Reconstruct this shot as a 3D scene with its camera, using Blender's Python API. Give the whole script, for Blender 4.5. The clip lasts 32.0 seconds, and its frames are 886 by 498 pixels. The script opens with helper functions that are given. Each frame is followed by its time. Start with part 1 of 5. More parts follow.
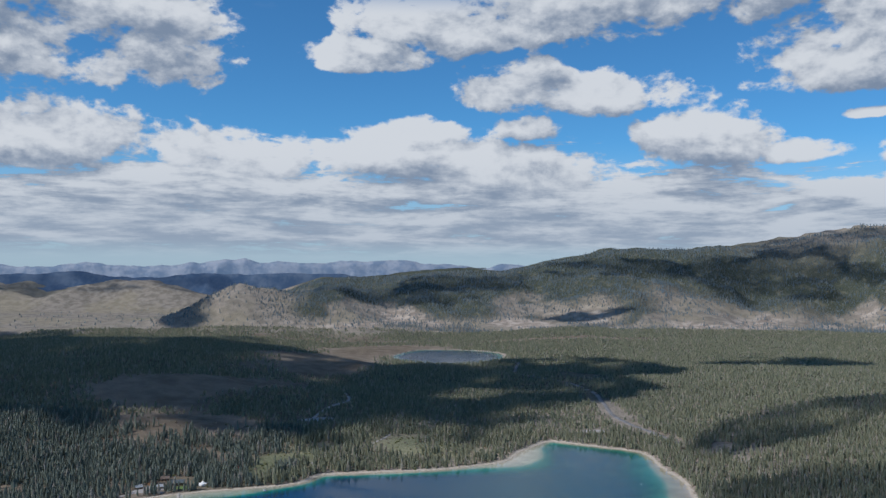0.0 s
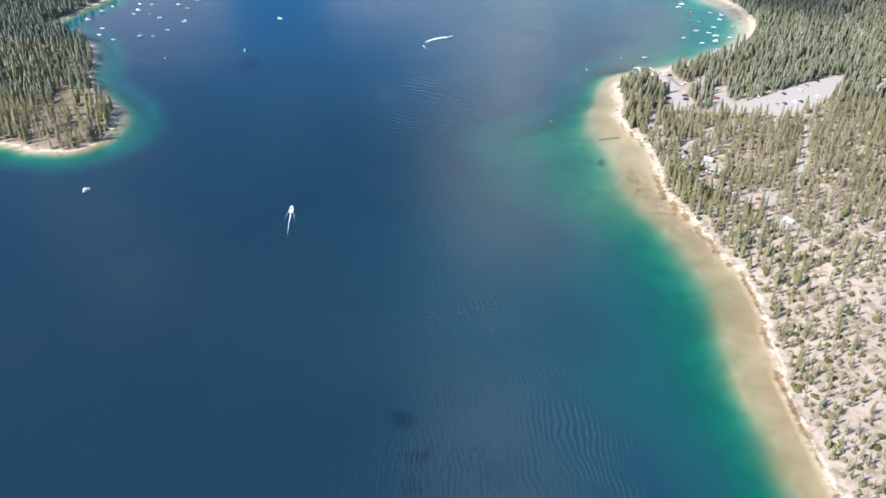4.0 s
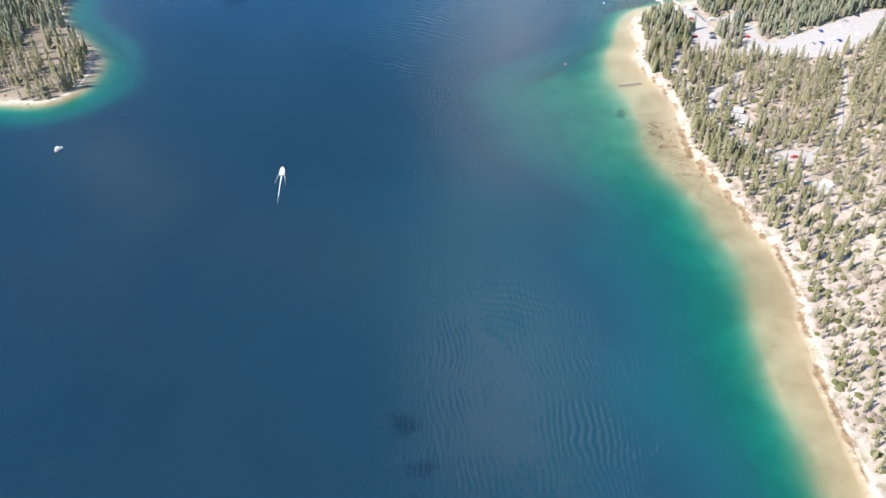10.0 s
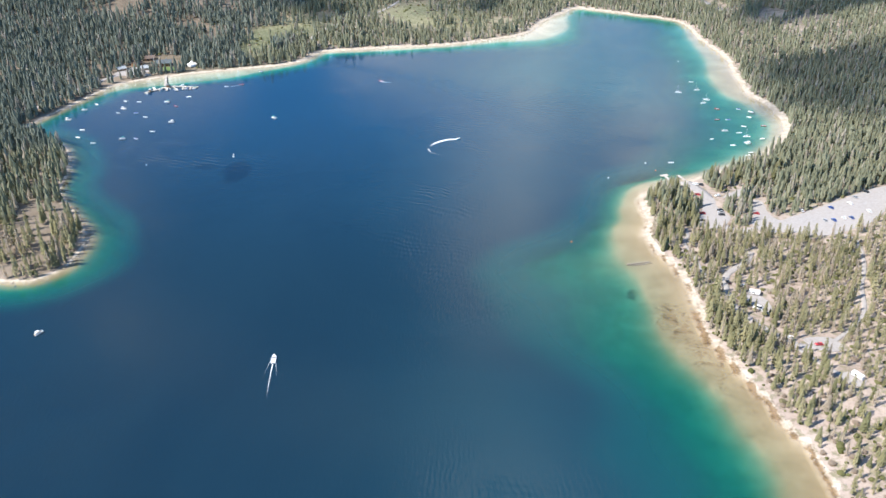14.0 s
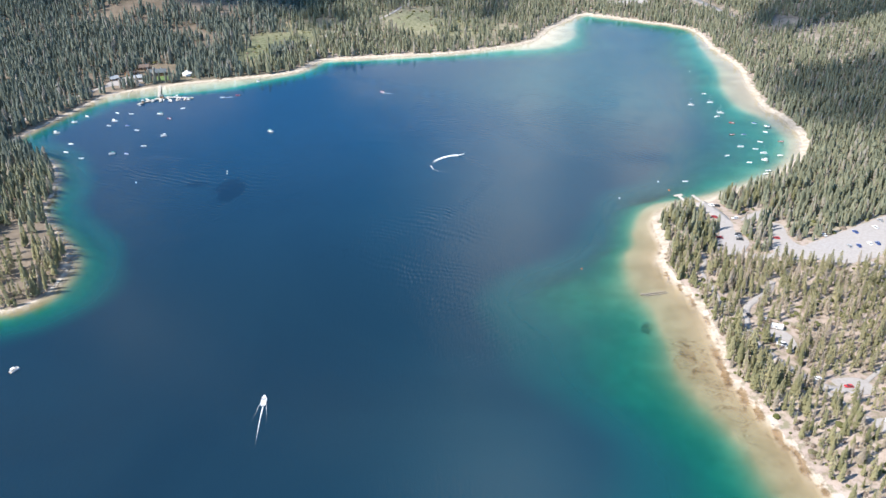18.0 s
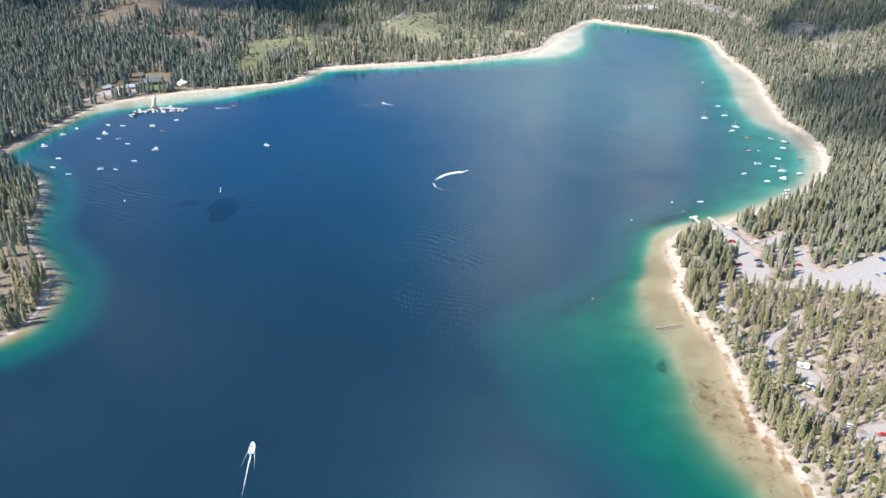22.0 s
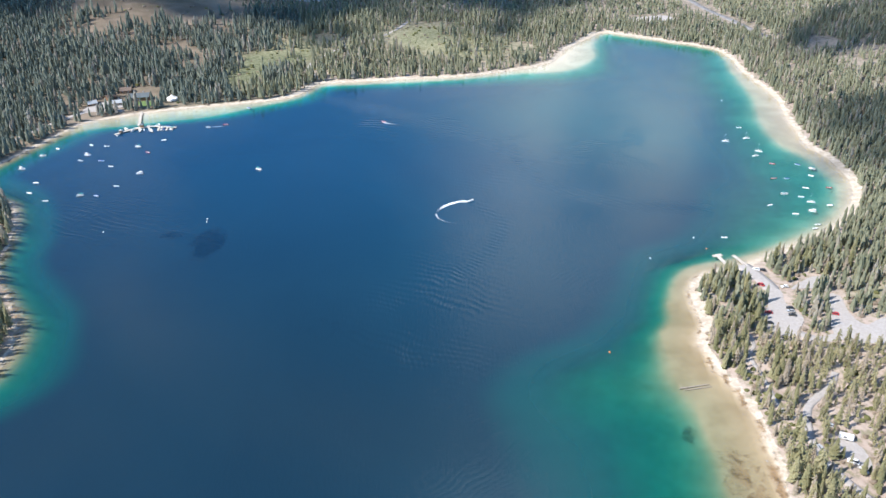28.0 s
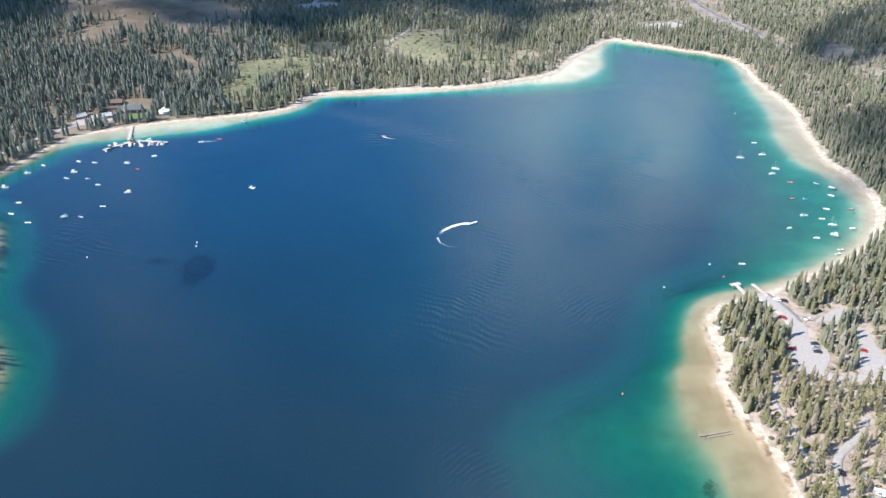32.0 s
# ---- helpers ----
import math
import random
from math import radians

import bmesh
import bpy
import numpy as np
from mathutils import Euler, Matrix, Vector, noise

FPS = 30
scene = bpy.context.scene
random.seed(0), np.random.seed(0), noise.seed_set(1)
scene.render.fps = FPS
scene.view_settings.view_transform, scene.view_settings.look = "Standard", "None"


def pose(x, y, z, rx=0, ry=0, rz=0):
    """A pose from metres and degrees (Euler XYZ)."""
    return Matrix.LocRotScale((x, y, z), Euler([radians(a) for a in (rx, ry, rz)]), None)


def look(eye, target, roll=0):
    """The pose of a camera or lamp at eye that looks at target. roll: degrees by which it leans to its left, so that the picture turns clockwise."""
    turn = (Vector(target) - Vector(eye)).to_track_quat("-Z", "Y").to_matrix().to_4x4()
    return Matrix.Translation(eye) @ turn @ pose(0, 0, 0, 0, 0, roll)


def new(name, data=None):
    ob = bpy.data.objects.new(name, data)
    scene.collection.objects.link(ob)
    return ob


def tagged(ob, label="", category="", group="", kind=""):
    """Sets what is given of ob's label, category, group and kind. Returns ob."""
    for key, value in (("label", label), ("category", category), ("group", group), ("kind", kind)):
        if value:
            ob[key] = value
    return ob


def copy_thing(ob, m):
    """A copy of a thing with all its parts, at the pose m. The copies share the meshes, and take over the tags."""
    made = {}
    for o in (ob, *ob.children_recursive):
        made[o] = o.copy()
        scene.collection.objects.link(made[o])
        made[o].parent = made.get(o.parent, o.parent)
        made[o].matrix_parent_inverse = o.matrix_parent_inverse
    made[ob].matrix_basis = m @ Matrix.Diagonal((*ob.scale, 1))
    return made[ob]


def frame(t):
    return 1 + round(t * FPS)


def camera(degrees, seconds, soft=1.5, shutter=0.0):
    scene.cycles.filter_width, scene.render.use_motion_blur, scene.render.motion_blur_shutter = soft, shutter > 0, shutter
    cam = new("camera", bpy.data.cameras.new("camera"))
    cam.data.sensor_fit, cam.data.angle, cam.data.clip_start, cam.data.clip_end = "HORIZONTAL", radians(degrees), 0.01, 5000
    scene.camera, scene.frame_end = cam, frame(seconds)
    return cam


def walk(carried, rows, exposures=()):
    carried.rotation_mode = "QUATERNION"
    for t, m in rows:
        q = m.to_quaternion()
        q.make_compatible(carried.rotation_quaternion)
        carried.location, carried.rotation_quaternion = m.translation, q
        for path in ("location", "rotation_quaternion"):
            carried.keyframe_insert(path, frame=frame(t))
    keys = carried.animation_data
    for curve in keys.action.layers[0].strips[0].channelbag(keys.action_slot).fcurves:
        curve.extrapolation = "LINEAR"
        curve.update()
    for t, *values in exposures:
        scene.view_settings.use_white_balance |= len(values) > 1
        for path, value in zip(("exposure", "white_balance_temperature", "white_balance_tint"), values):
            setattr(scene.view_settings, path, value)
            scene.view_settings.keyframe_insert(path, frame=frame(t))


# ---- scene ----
cam = camera(55.61, 32.0)
# seconds, yaw, pitch, roll of a steady forward flight 270 m over the lake
EYE, SPEED, CLIMB = 270.0, 8.751, 0.118
ROWS = [
    (0, -0.46, 1.01, -0.39),
    (0.5, -0.43, -2.30, -0.39),
    (1, -0.36, -7.11, -0.40),
    (1.5, -0.29, -11.71, -0.42),
    (2, -0.24, -16.38, -0.44),
    (2.5, -0.20, -21.00, -0.44),
    (3, -0.14, -25.89, -0.40),
    (3.5, -0.07, -30.69, -0.24),
    (5.5, -0.08, -39.09, 0.01),
    (6, -0.05, -42.39, 0.18),
    (6.5, -0.01, -42.57, 0.22),
    (7, 0.03, -42.61, 0.22),
    (7.5, 0.03, -42.62, 0.21),
    (8, 0.07, -42.64, 0.20),
    (8.5, 0.12, -42.69, 0.19),
    (9, 0.13, -42.71, 0.19),
    (9.5, 0.16, -42.68, 0.19),
    (9.6, 0.15, -42.50, 0.19),
    (10, 0.11, -39.36, 0.20),
    (10.5, 0.14, -35.44, 0.20),
    (11, 0.16, -31.58, 0.20),
    (11.3, 0.16, -29.25, 0.20),
    (11.5, 0.16, -29.17, 0.21),
    (12, 0.18, -29.15, 0.21),
    (12.5, 0.22, -29.14, 0.20),
    (13, 0.25, -29.14, 0.19),
    (13.5, 0.28, -29.13, 0.18),
    (14, 0.32, -29.12, 0.17),
    (14.5, 0.35, -29.12, 0.15),
    (16.5, 0.52, -29.13, 0.13),
    (17, 0.54, -29.13, 0.13),
    (17.5, 0.56, -29.12, 0.13),
    (18, 0.59, -29.14, 0.13),
    (18.5, 0.62, -29.14, 0.12),
    (19, 0.66, -29.16, 0.12),
    (19.5, 0.70, -29.16, 0.12),
    (20, 0.72, -29.17, 0.12),
    (20.5, 0.77, -29.18, 0.11),
    (21, 0.81, -29.19, 0.09),
    (21.5, 0.86, -29.20, 0.07),
    (22, 0.90, -29.20, 0.05),
    (22.5, 0.93, -29.21, 0.02),
    (23, 0.99, -29.21, -0.00),
    (23.5, 1.02, -29.22, -0.03),
    (24, 1.06, -29.22, -0.05),
    (24.5, 1.10, -29.21, -0.07),
    (25, 1.12, -29.21, -0.08),
    (25.5, 1.17, -29.23, -0.09),
    (27.5, 1.30, -29.25, -0.12),
    (28, 1.33, -29.25, -0.14),
    (28.5, 1.37, -29.25, -0.15),
    (29, 1.40, -29.25, -0.16),
    (29.5, 1.42, -29.26, -0.15),
    (30, 1.45, -29.27, -0.16),
    (30.5, 1.48, -29.27, -0.16),
    (31, 1.52, -29.29, -0.17),
    (31.5, 1.53, -29.29, -0.15),
    (32, 1.55, -29.27, -0.10),
]
EXPOSURES = [(0, -0.54, 6050, 10), (0.5, -0.46, 6100, 10), (1.0, -0.18, 6300, 10), (1.5, 0.15, 6400, 10), (2.5, 0.62, 6500, 10), (3.5, 0.80, 6500, 10), (5, 0.86, 6500, 10), (7, 1.06, 6500, 10),
             (9.5, 1.06, 6500, 10), (11.5, 0.84, 6500, 10), (14, 0.83, 6500, 10), (26, 0.80, 6400, 10), (32, 0.80, 6300, 10)]
walk(cam, [(t, pose(0, SPEED * t, EYE + CLIMB * t, 90 + pitch, roll, yaw)) for t, yaw, pitch, roll in ROWS],
     exposures=EXPOSURES)

# ---------------------------------------------------------------- sun and sky
SUN_EL, SUN_AZ = 46.0, (-0.90, -0.43)                 # elevation, plan direction towards the sun
el = radians(SUN_EL)
k = math.hypot(*SUN_AZ)
TO_SUN = Vector((SUN_AZ[0] / k * math.cos(el), SUN_AZ[1] / k * math.cos(el), math.sin(el)))
lamp = bpy.data.lights.new("sun", "SUN")
lamp.energy, lamp.angle, lamp.color = 5.0, radians(0.53), (1.0, 0.955, 0.89)
new("sun", lamp).matrix_world = look((0, 0, 900), Vector((0, 0, 900)) - TO_SUN)


class Nodes:
    """Short hand for node trees."""

    def __init__(self, tree):
        self.t = tree

    def n(self, kind, operation="", use_clamp=False, interpolation_type="", data_type="", blend_type="", attribute_name="", sky_type="", node_tree=None):
        node = self.t.nodes.new(kind)
        if operation:
            node.operation = operation
        if use_clamp:
            node.use_clamp = True
        if interpolation_type:
            node.interpolation_type = interpolation_type
        if data_type:
            node.data_type, node.blend_type = data_type, blend_type
        if attribute_name:
            node.attribute_name = attribute_name
        if sky_type:
            node.sky_type, node.sun_disc = sky_type, False
        if node_tree:
            node.node_tree = node_tree
        return node

    def put(self, node, **sockets):
        for key, value in sockets.items():
            s = node.inputs[int(key[1:]) if key[0] == "i" and key[1:].isdigit() else key.replace("_", " ")]
            if isinstance(value, bpy.types.NodeSocket):
                self.t.links.new(value, s)
            else:
                s.default_value = value
        return node

    def math(self, op, a, b=0.0, c=0.0, clamp=False):
        node = self.n("ShaderNodeMath", operation=op, use_clamp=clamp)
        return self.put(node, i0=a, i1=b, i2=c).outputs[0]

    def smooth(self, v, lo, hi):
        node = self.n("ShaderNodeMapRange", interpolation_type="SMOOTHSTEP")
        return self.put(node, Value=v, From_Min=lo, From_Max=hi).outputs[0]

    def mix(self, f, a, b, mode="MIX"):
        node = self.n("ShaderNodeMix", data_type="RGBA", blend_type=mode)
        col = lambda c: c if isinstance(c, bpy.types.NodeSocket) else (*c, 1)
        return self.put(node, i0=f, i6=col(a), i7=col(b)).outputs[2]

    def noise(self, vec, scale, detail=4.0, rough=0.55, dist=0.0):
        node = self.n("ShaderNodeTexNoise")
        return self.put(node, Vector=vec, Scale=scale, Detail=detail, Roughness=rough, Distortion=dist).outputs[0]

    def attr(self, name):
        return self.n("ShaderNodeAttribute", attribute_name=name).outputs["Fac"]


# cumulus in the sky: puffs as (across, up, half width, half height) in the tangents of their bearings
PUFFS = [(-0.44, 0.275, 0.20, 0.115), (-0.33, 0.215, 0.10, 0.055), (-0.50, 0.215, 0.12, 0.06), (-0.45, 0.135, 0.20, 0.052), (-0.20, 0.118, 0.14, 0.040),
         (0.03, 0.285, 0.15, 0.055), (0.20, 0.310, 0.24, 0.080), (0.40, 0.335, 0.12, 0.055), (-0.085, 0.245, 0.08, 0.030), (0.10, 0.205, 0.075, 0.045), (0.19, 0.198, 0.13, 0.038),
         (0.11, 0.158, 0.05, 0.022), (0.46, 0.225, 0.13, 0.055), (0.52, 0.265, 0.10, 0.075), (0.48, 0.164, 0.035, 0.010), (0.31, 0.140, 0.10, 0.045), (0.42, 0.125, 0.06, 0.020),
         (-0.06, 0.125, 0.12, 0.040), (0.09, 0.110, 0.17, 0.042), (0.55, 0.115, 0.08, 0.030), (-0.02, 0.155, 0.06, 0.022)]
world = bpy.data.worlds.new("sky")
scene.world = world
world.use_nodes = True
world.node_tree.nodes.clear()
g = bpy.data.node_groups.new("cloud_depth", "ShaderNodeTree")
g.interface.new_socket("Place", in_out="INPUT", socket_type="NodeSocketVector")
g.interface.new_socket("Depth", in_out="OUTPUT", socket_type="NodeSocketFloat")
N = Nodes(g)
gi, go = N.n("NodeGroupInput"), N.n("NodeGroupOutput")
sep = N.put(N.n("ShaderNodeSeparateXYZ"), Vector=gi.outputs[0])
u, v = sep.outputs[0], sep.outputs[1]
field = N.put(N.n("ShaderNodeCombineXYZ"), X=u, Y=N.math("MULTIPLY", v, 1.5), Z=1.3).outputs[0]
edge = N.noise(field, 11.0, 10.0, 0.61, 0.15)
bulge = N.math("ABSOLUTE", N.math("SUBTRACT", N.noise(field, 26.0, 4.0, 0.5, 0.0), 0.5))
far = N.put(N.n("ShaderNodeCombineXYZ"), X=N.math("MULTIPLY", u, 4.2), Y=N.math("MULTIPLY", N.math("POWER", N.math("MAXIMUM", v, 0.0), 0.8), 18.0), Z=3.7).outputs[0]
rows_of = N.noise(far, 2.0, 10.0, 0.63, 0.25)
total = None
for cx, cy, rx, ry in PUFFS:
    a = N.math("MULTIPLY", N.math("SUBTRACT", u, cx), 1 / rx)
    b = N.math("MULTIPLY", N.math("SUBTRACT", v, cy), 1 / ry)
    b = N.math("MAXIMUM", b, N.math("MULTIPLY", b, -1.55))
    d = N.math("SUBTRACT", 1.0, N.math("ADD", N.math("MULTIPLY", a, a), N.math("MULTIPLY", b, b)))
    total = d if total is None else N.math("SMOOTH_MAX", total, d, 0.2)
lump = N.math("ADD", N.math("MULTIPLY", N.math("ADD", N.math("MAXIMUM", total, -1.6), 0.10), 0.42), N.math("MULTIPLY", N.math("SUBTRACT", edge, 0.52), 1.5))
lump = N.math("SUBTRACT", lump, N.math("MULTIPLY", bulge, 0.75))
layer = N.math("ADD", N.math("MULTIPLY", N.math("SUBTRACT", rows_of, 0.50), 2.0), N.math("SUBTRACT", N.math("MULTIPLY", N.smooth(v, 0.18, 0.07), 0.74), 0.40))
N.t.links.new(N.math("SMOOTH_MAX", lump, layer, 0.10), go.inputs[0])

N = Nodes(world.node_tree)
ray = N.put(N.n("ShaderNodeSeparateXYZ"), Vector=N.n("ShaderNodeTexCoord").outputs["Generated"])
flat = N.math("MAXIMUM", N.math("SQRT", N.math("ADD", N.math("MULTIPLY", ray.outputs[0], ray.outputs[0]), N.math("MULTIPLY", ray.outputs[1], ray.outputs[1]))), 0.02)
up = N.math("DIVIDE", ray.outputs[2], flat)
side = N.math("ARCTAN2", ray.outputs[0], ray.outputs[1])
here = N.put(N.n("ShaderNodeCombineXYZ"), X=side, Y=up).outputs[0]
above = N.put(N.n("ShaderNodeCombineXYZ"), X=N.math("SUBTRACT", side, 0.010), Y=N.math("ADD", up, 0.016)).outputs[0]
crown = N.put(N.n("ShaderNodeCombineXYZ"), X=N.math("SUBTRACT", side, 0.015), Y=N.math("ADD", up, 0.055)).outputs[0]
cloud = lambda p: N.put(N.n("ShaderNodeGroup", node_tree=g), i0=p).outputs[0]
d0, d1, d3 = cloud(here), cloud(above), cloud(crown)
cover = N.math("MULTIPLY", N.smooth(d0, 0.0, 0.16), N.smooth(up, 0.0, 0.03))
lee = N.math("ADD", N.math("MULTIPLY", N.math("SUBTRACT", d0, d1), 0.9), N.math("MULTIPLY", N.math("SUBTRACT", d0, d3), 0.55))
bright = N.smooth(N.math("SUBTRACT", lee, N.math("MULTIPLY", d0, 0.42)), -0.42, 0.24)
high = N.put(N.n("ShaderNodeCombineXYZ"), X=N.math("DIVIDE", ray.outputs[0], N.math("MAXIMUM", ray.outputs[2], 0.15)), Y=N.math("DIVIDE", ray.outputs[1], N.math("MAXIMUM", ray.outputs[2], 0.15))).outputs[0]
d2 = N.noise(high, 1.7, 7.0, 0.55, 0.2)
bank = N.math("MULTIPLY", N.smooth(N.math("ABSOLUTE", N.math("SUBTRACT", side, 0.15)), 0.27, 0.06), N.smooth(up, 1.9, 1.0))
tops = N.math("ADD", 0.55, N.math("MULTIPLY", N.smooth(d2, 0.80, 0.45), 0.45))
tower = N.math("MULTIPLY", N.math("MAXIMUM", N.smooth(N.math("ABSOLUTE", N.math("SUBTRACT", side, 0.095)), 0.040, 0.012), N.smooth(N.math("ABSOLUTE", N.math("SUBTRACT", side, 0.245)), 0.055, 0.02)), N.smooth(up, 0.62, 0.45))
d2 = N.math("ADD", N.math("ADD", d2, N.math("MULTIPLY", bank, 0.10)), N.math("SUBTRACT", N.math("MULTIPLY", tower, 0.16), N.math("MULTIPLY", N.smooth(side, 0.02, -0.12), 0.03)))
tops = N.math("MAXIMUM", tops, tower)
over = N.smooth(up, 0.295, 0.345)
cover = N.math("ADD", N.math("MULTIPLY", cover, N.math("SUBTRACT", 1.0, over)), N.math("MULTIPLY", N.smooth(d2, 0.535, 0.63), over))
bright = N.math("ADD", N.math("MULTIPLY", bright, N.math("SUBTRACT", 1.0, over)), N.math("MULTIPLY", tops, over))
sky = N.n("ShaderNodeTexSky", sky_type="NISHITA")
sky.sun_elevation, sky.sun_rotation = el, math.atan2(SUN_AZ[0], SUN_AZ[1])
sky.altitude, sky.air_density, sky.dust_density, sky.ozone_density = 2000, 1.0, 0.6, 2.0
blue = N.mix(1.0, sky.outputs[0], (0.42, 0.84, 1.06), "MULTIPLY")
lit = N.mix(bright, (2.0, 2.5, 3.3), (6.3, 6.4, 6.5))
hazy = N.mix(N.math("MULTIPLY", N.smooth(up, 0.14, 0.0), 0.6), lit, (3.6, 4.2, 4.9))
back = N.put(N.n("ShaderNodeBackground"), Color=N.mix(cover, N.mix(N.math("MULTIPLY", N.smooth(up, 0.15, 0.0), 0.85), blue, (3.7, 4.4, 5.1)), hazy), Strength=0.15)
N.t.links.new(back.outputs[0], N.n("ShaderNodeOutputWorld").inputs[0])


# ---------------------------------------------------------------- materials
def material(name, build, rough=0.85, metal=0.0, spec=0.3):
    m = bpy.data.materials.new(name)
    m.use_nodes = True
    m.node_tree.nodes.clear()
    n = Nodes(m.node_tree)
    out = n.n("ShaderNodeOutputMaterial")
    b = n.put(n.n("ShaderNodeBsdfPrincipled"), Roughness=rough, Metallic=metal)
    b.inputs["Specular IOR Level"].default_value = spec
    n.t.links.new(b.outputs[0], out.inputs[0])
    n.where = n.n("ShaderNodeNewGeometry").outputs["Position"]
    colour = build(n, b)
    if colour is not None:
        n.put(b, Base_Color=colour if isinstance(colour, bpy.types.NodeSocket) else (*colour, 1))
    return m


def bump(n, b, height, strength, distance):
    n.put(b, Normal=n.put(n.n("ShaderNodeBump"), Height=height, Strength=strength, Distance=distance).outputs[0])


def paint(name, colour, rough=0.45, wear=0.18, scale=0.9, metal=0.0):
    """Painted, printed or plain sheet with faint wear."""
    def build(n, b):
        w = n.noise(n.where, scale, 5)
        f = n.noise(n.where, scale * 9, 3)
        w = n.math("ADD", n.math("MULTIPLY", w, 0.7), n.math("MULTIPLY", f, 0.3))
        dark = tuple(c * (1 - 2 * wear) for c in colour)
        return n.mix(n.smooth(w, 0.35, 0.65), dark, colour)
    return material(name, build, rough, metal, 0.5)


def build_ground(n, b):
    p = n.where
    big, mid, fine, tiny = n.noise(p, 0.004, 5), n.noise(p, 0.03, 6, 0.6), n.noise(p, 0.22, 5, 0.65), n.noise(p, 1.1, 3, 0.6)
    duff = n.mix(n.smooth(mid, 0.36, 0.64), (0.285, 0.222, 0.182), (0.425, 0.342, 0.288))
    duff = n.mix(n.math("MULTIPLY", n.smooth(fine, 0.42, 0.62), 0.55), duff, (0.46, 0.375, 0.318))
    duff = n.mix(n.math("MULTIPLY", n.smooth(fine, 0.52, 0.36), 0.75), duff, (0.20, 0.19, 0.11))
    brush = n.mix(n.smooth(mid, 0.35, 0.66), (0.115, 0.090, 0.066), (0.205, 0.160, 0.120))
    brush = n.mix(n.math("MULTIPLY", n.smooth(fine, 0.5, 0.68), 0.6), brush, (0.12, 0.115, 0.062))
    brush = n.mix(n.math("MULTIPLY", n.smooth(big, 0.45, 0.6), 0.35), brush, (0.23, 0.19, 0.145))
    green = n.mix(n.smooth(fine, 0.36, 0.62), (0.105, 0.118, 0.062), (0.20, 0.20, 0.122))
    green = n.mix(n.math("MULTIPLY", n.smooth(big, 0.40, 0.55), 0.75), green, n.mix(n.smooth(fine, 0.4, 0.62), (0.205, 0.195, 0.112), (0.300, 0.275, 0.180)))
    # woods floor: dark litter, with shade between the trees put into its colour
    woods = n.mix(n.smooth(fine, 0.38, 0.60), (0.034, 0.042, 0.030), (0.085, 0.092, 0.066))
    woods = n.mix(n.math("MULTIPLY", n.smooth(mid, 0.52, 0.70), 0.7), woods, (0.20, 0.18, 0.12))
    steppe = n.mix(n.smooth(mid, 0.36, 0.62), (0.170, 0.148, 0.120), (0.270, 0.234, 0.192))
    brush = n.mix(n.attr("steppe"), brush, n.mix(n.math("MULTIPLY", n.smooth(big, 0.45, 0.62), 0.4), steppe, (0.27, 0.23, 0.15)))
    scree = n.mix(n.smooth(mid, 0.40, 0.62), (0.25, 0.205, 0.165), (0.44, 0.37, 0.305))
    sand = n.mix(n.smooth(fine, 0.38, 0.66), (0.42, 0.350, 0.275), (0.58, 0.505, 0.415))
    sand = n.mix(n.math("MULTIPLY", n.smooth(tiny, 0.60, 0.72), 0.5), sand, (0.33, 0.27, 0.21))
    bed = n.mix(n.smooth(mid, 0.36, 0.64), (0.290, 0.218, 0.130), (0.390, 0.306, 0.200))
    bed = n.mix(n.attr("pale"), bed, n.mix(n.smooth(mid, 0.4, 0.6), (0.47, 0.43, 0.36), (0.58, 0.54, 0.465)))
    bed = n.mix(n.math("MULTIPLY", n.smooth(fine, 0.5, 0.62), 0.25), bed, (0.34, 0.26, 0.16))
    weed = n.mix(n.smooth(fine, 0.35, 0.6), (0.135, 0.085, 0.042), (0.290, 0.195, 0.110))
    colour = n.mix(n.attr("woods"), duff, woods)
    colour = n.mix(n.attr("brush"), colour, brush)
    colour = n.mix(n.attr("green"), colour, green)
    colour = n.mix(n.attr("scree"), colour, scree)
    ragged = n.math("ADD", n.attr("sand"), n.math("MULTIPLY", n.math("SUBTRACT", fine, 0.5), 0.9))
    colour = n.mix(n.smooth(ragged, 0.38, 0.55), colour, sand)
    colour = n.mix(n.attr("bed"), colour, bed)
    ragged = n.math("ADD", n.attr("weed"), n.math("MULTIPLY", n.math("SUBTRACT", n.noise(p, 0.16, 6, 0.68, 0.6), 0.5), 1.6))
    colour = n.mix(n.math("MULTIPLY", n.smooth(ragged, 0.45, 0.80), 0.9), colour, weed)
    bump(n, b, n.math("MULTIPLY", n.math("ADD", n.math("MULTIPLY", fine, 1.6), tiny), n.math("SUBTRACT", 1.0, n.attr("bed"))), 0.55, 0.9)
    return colour


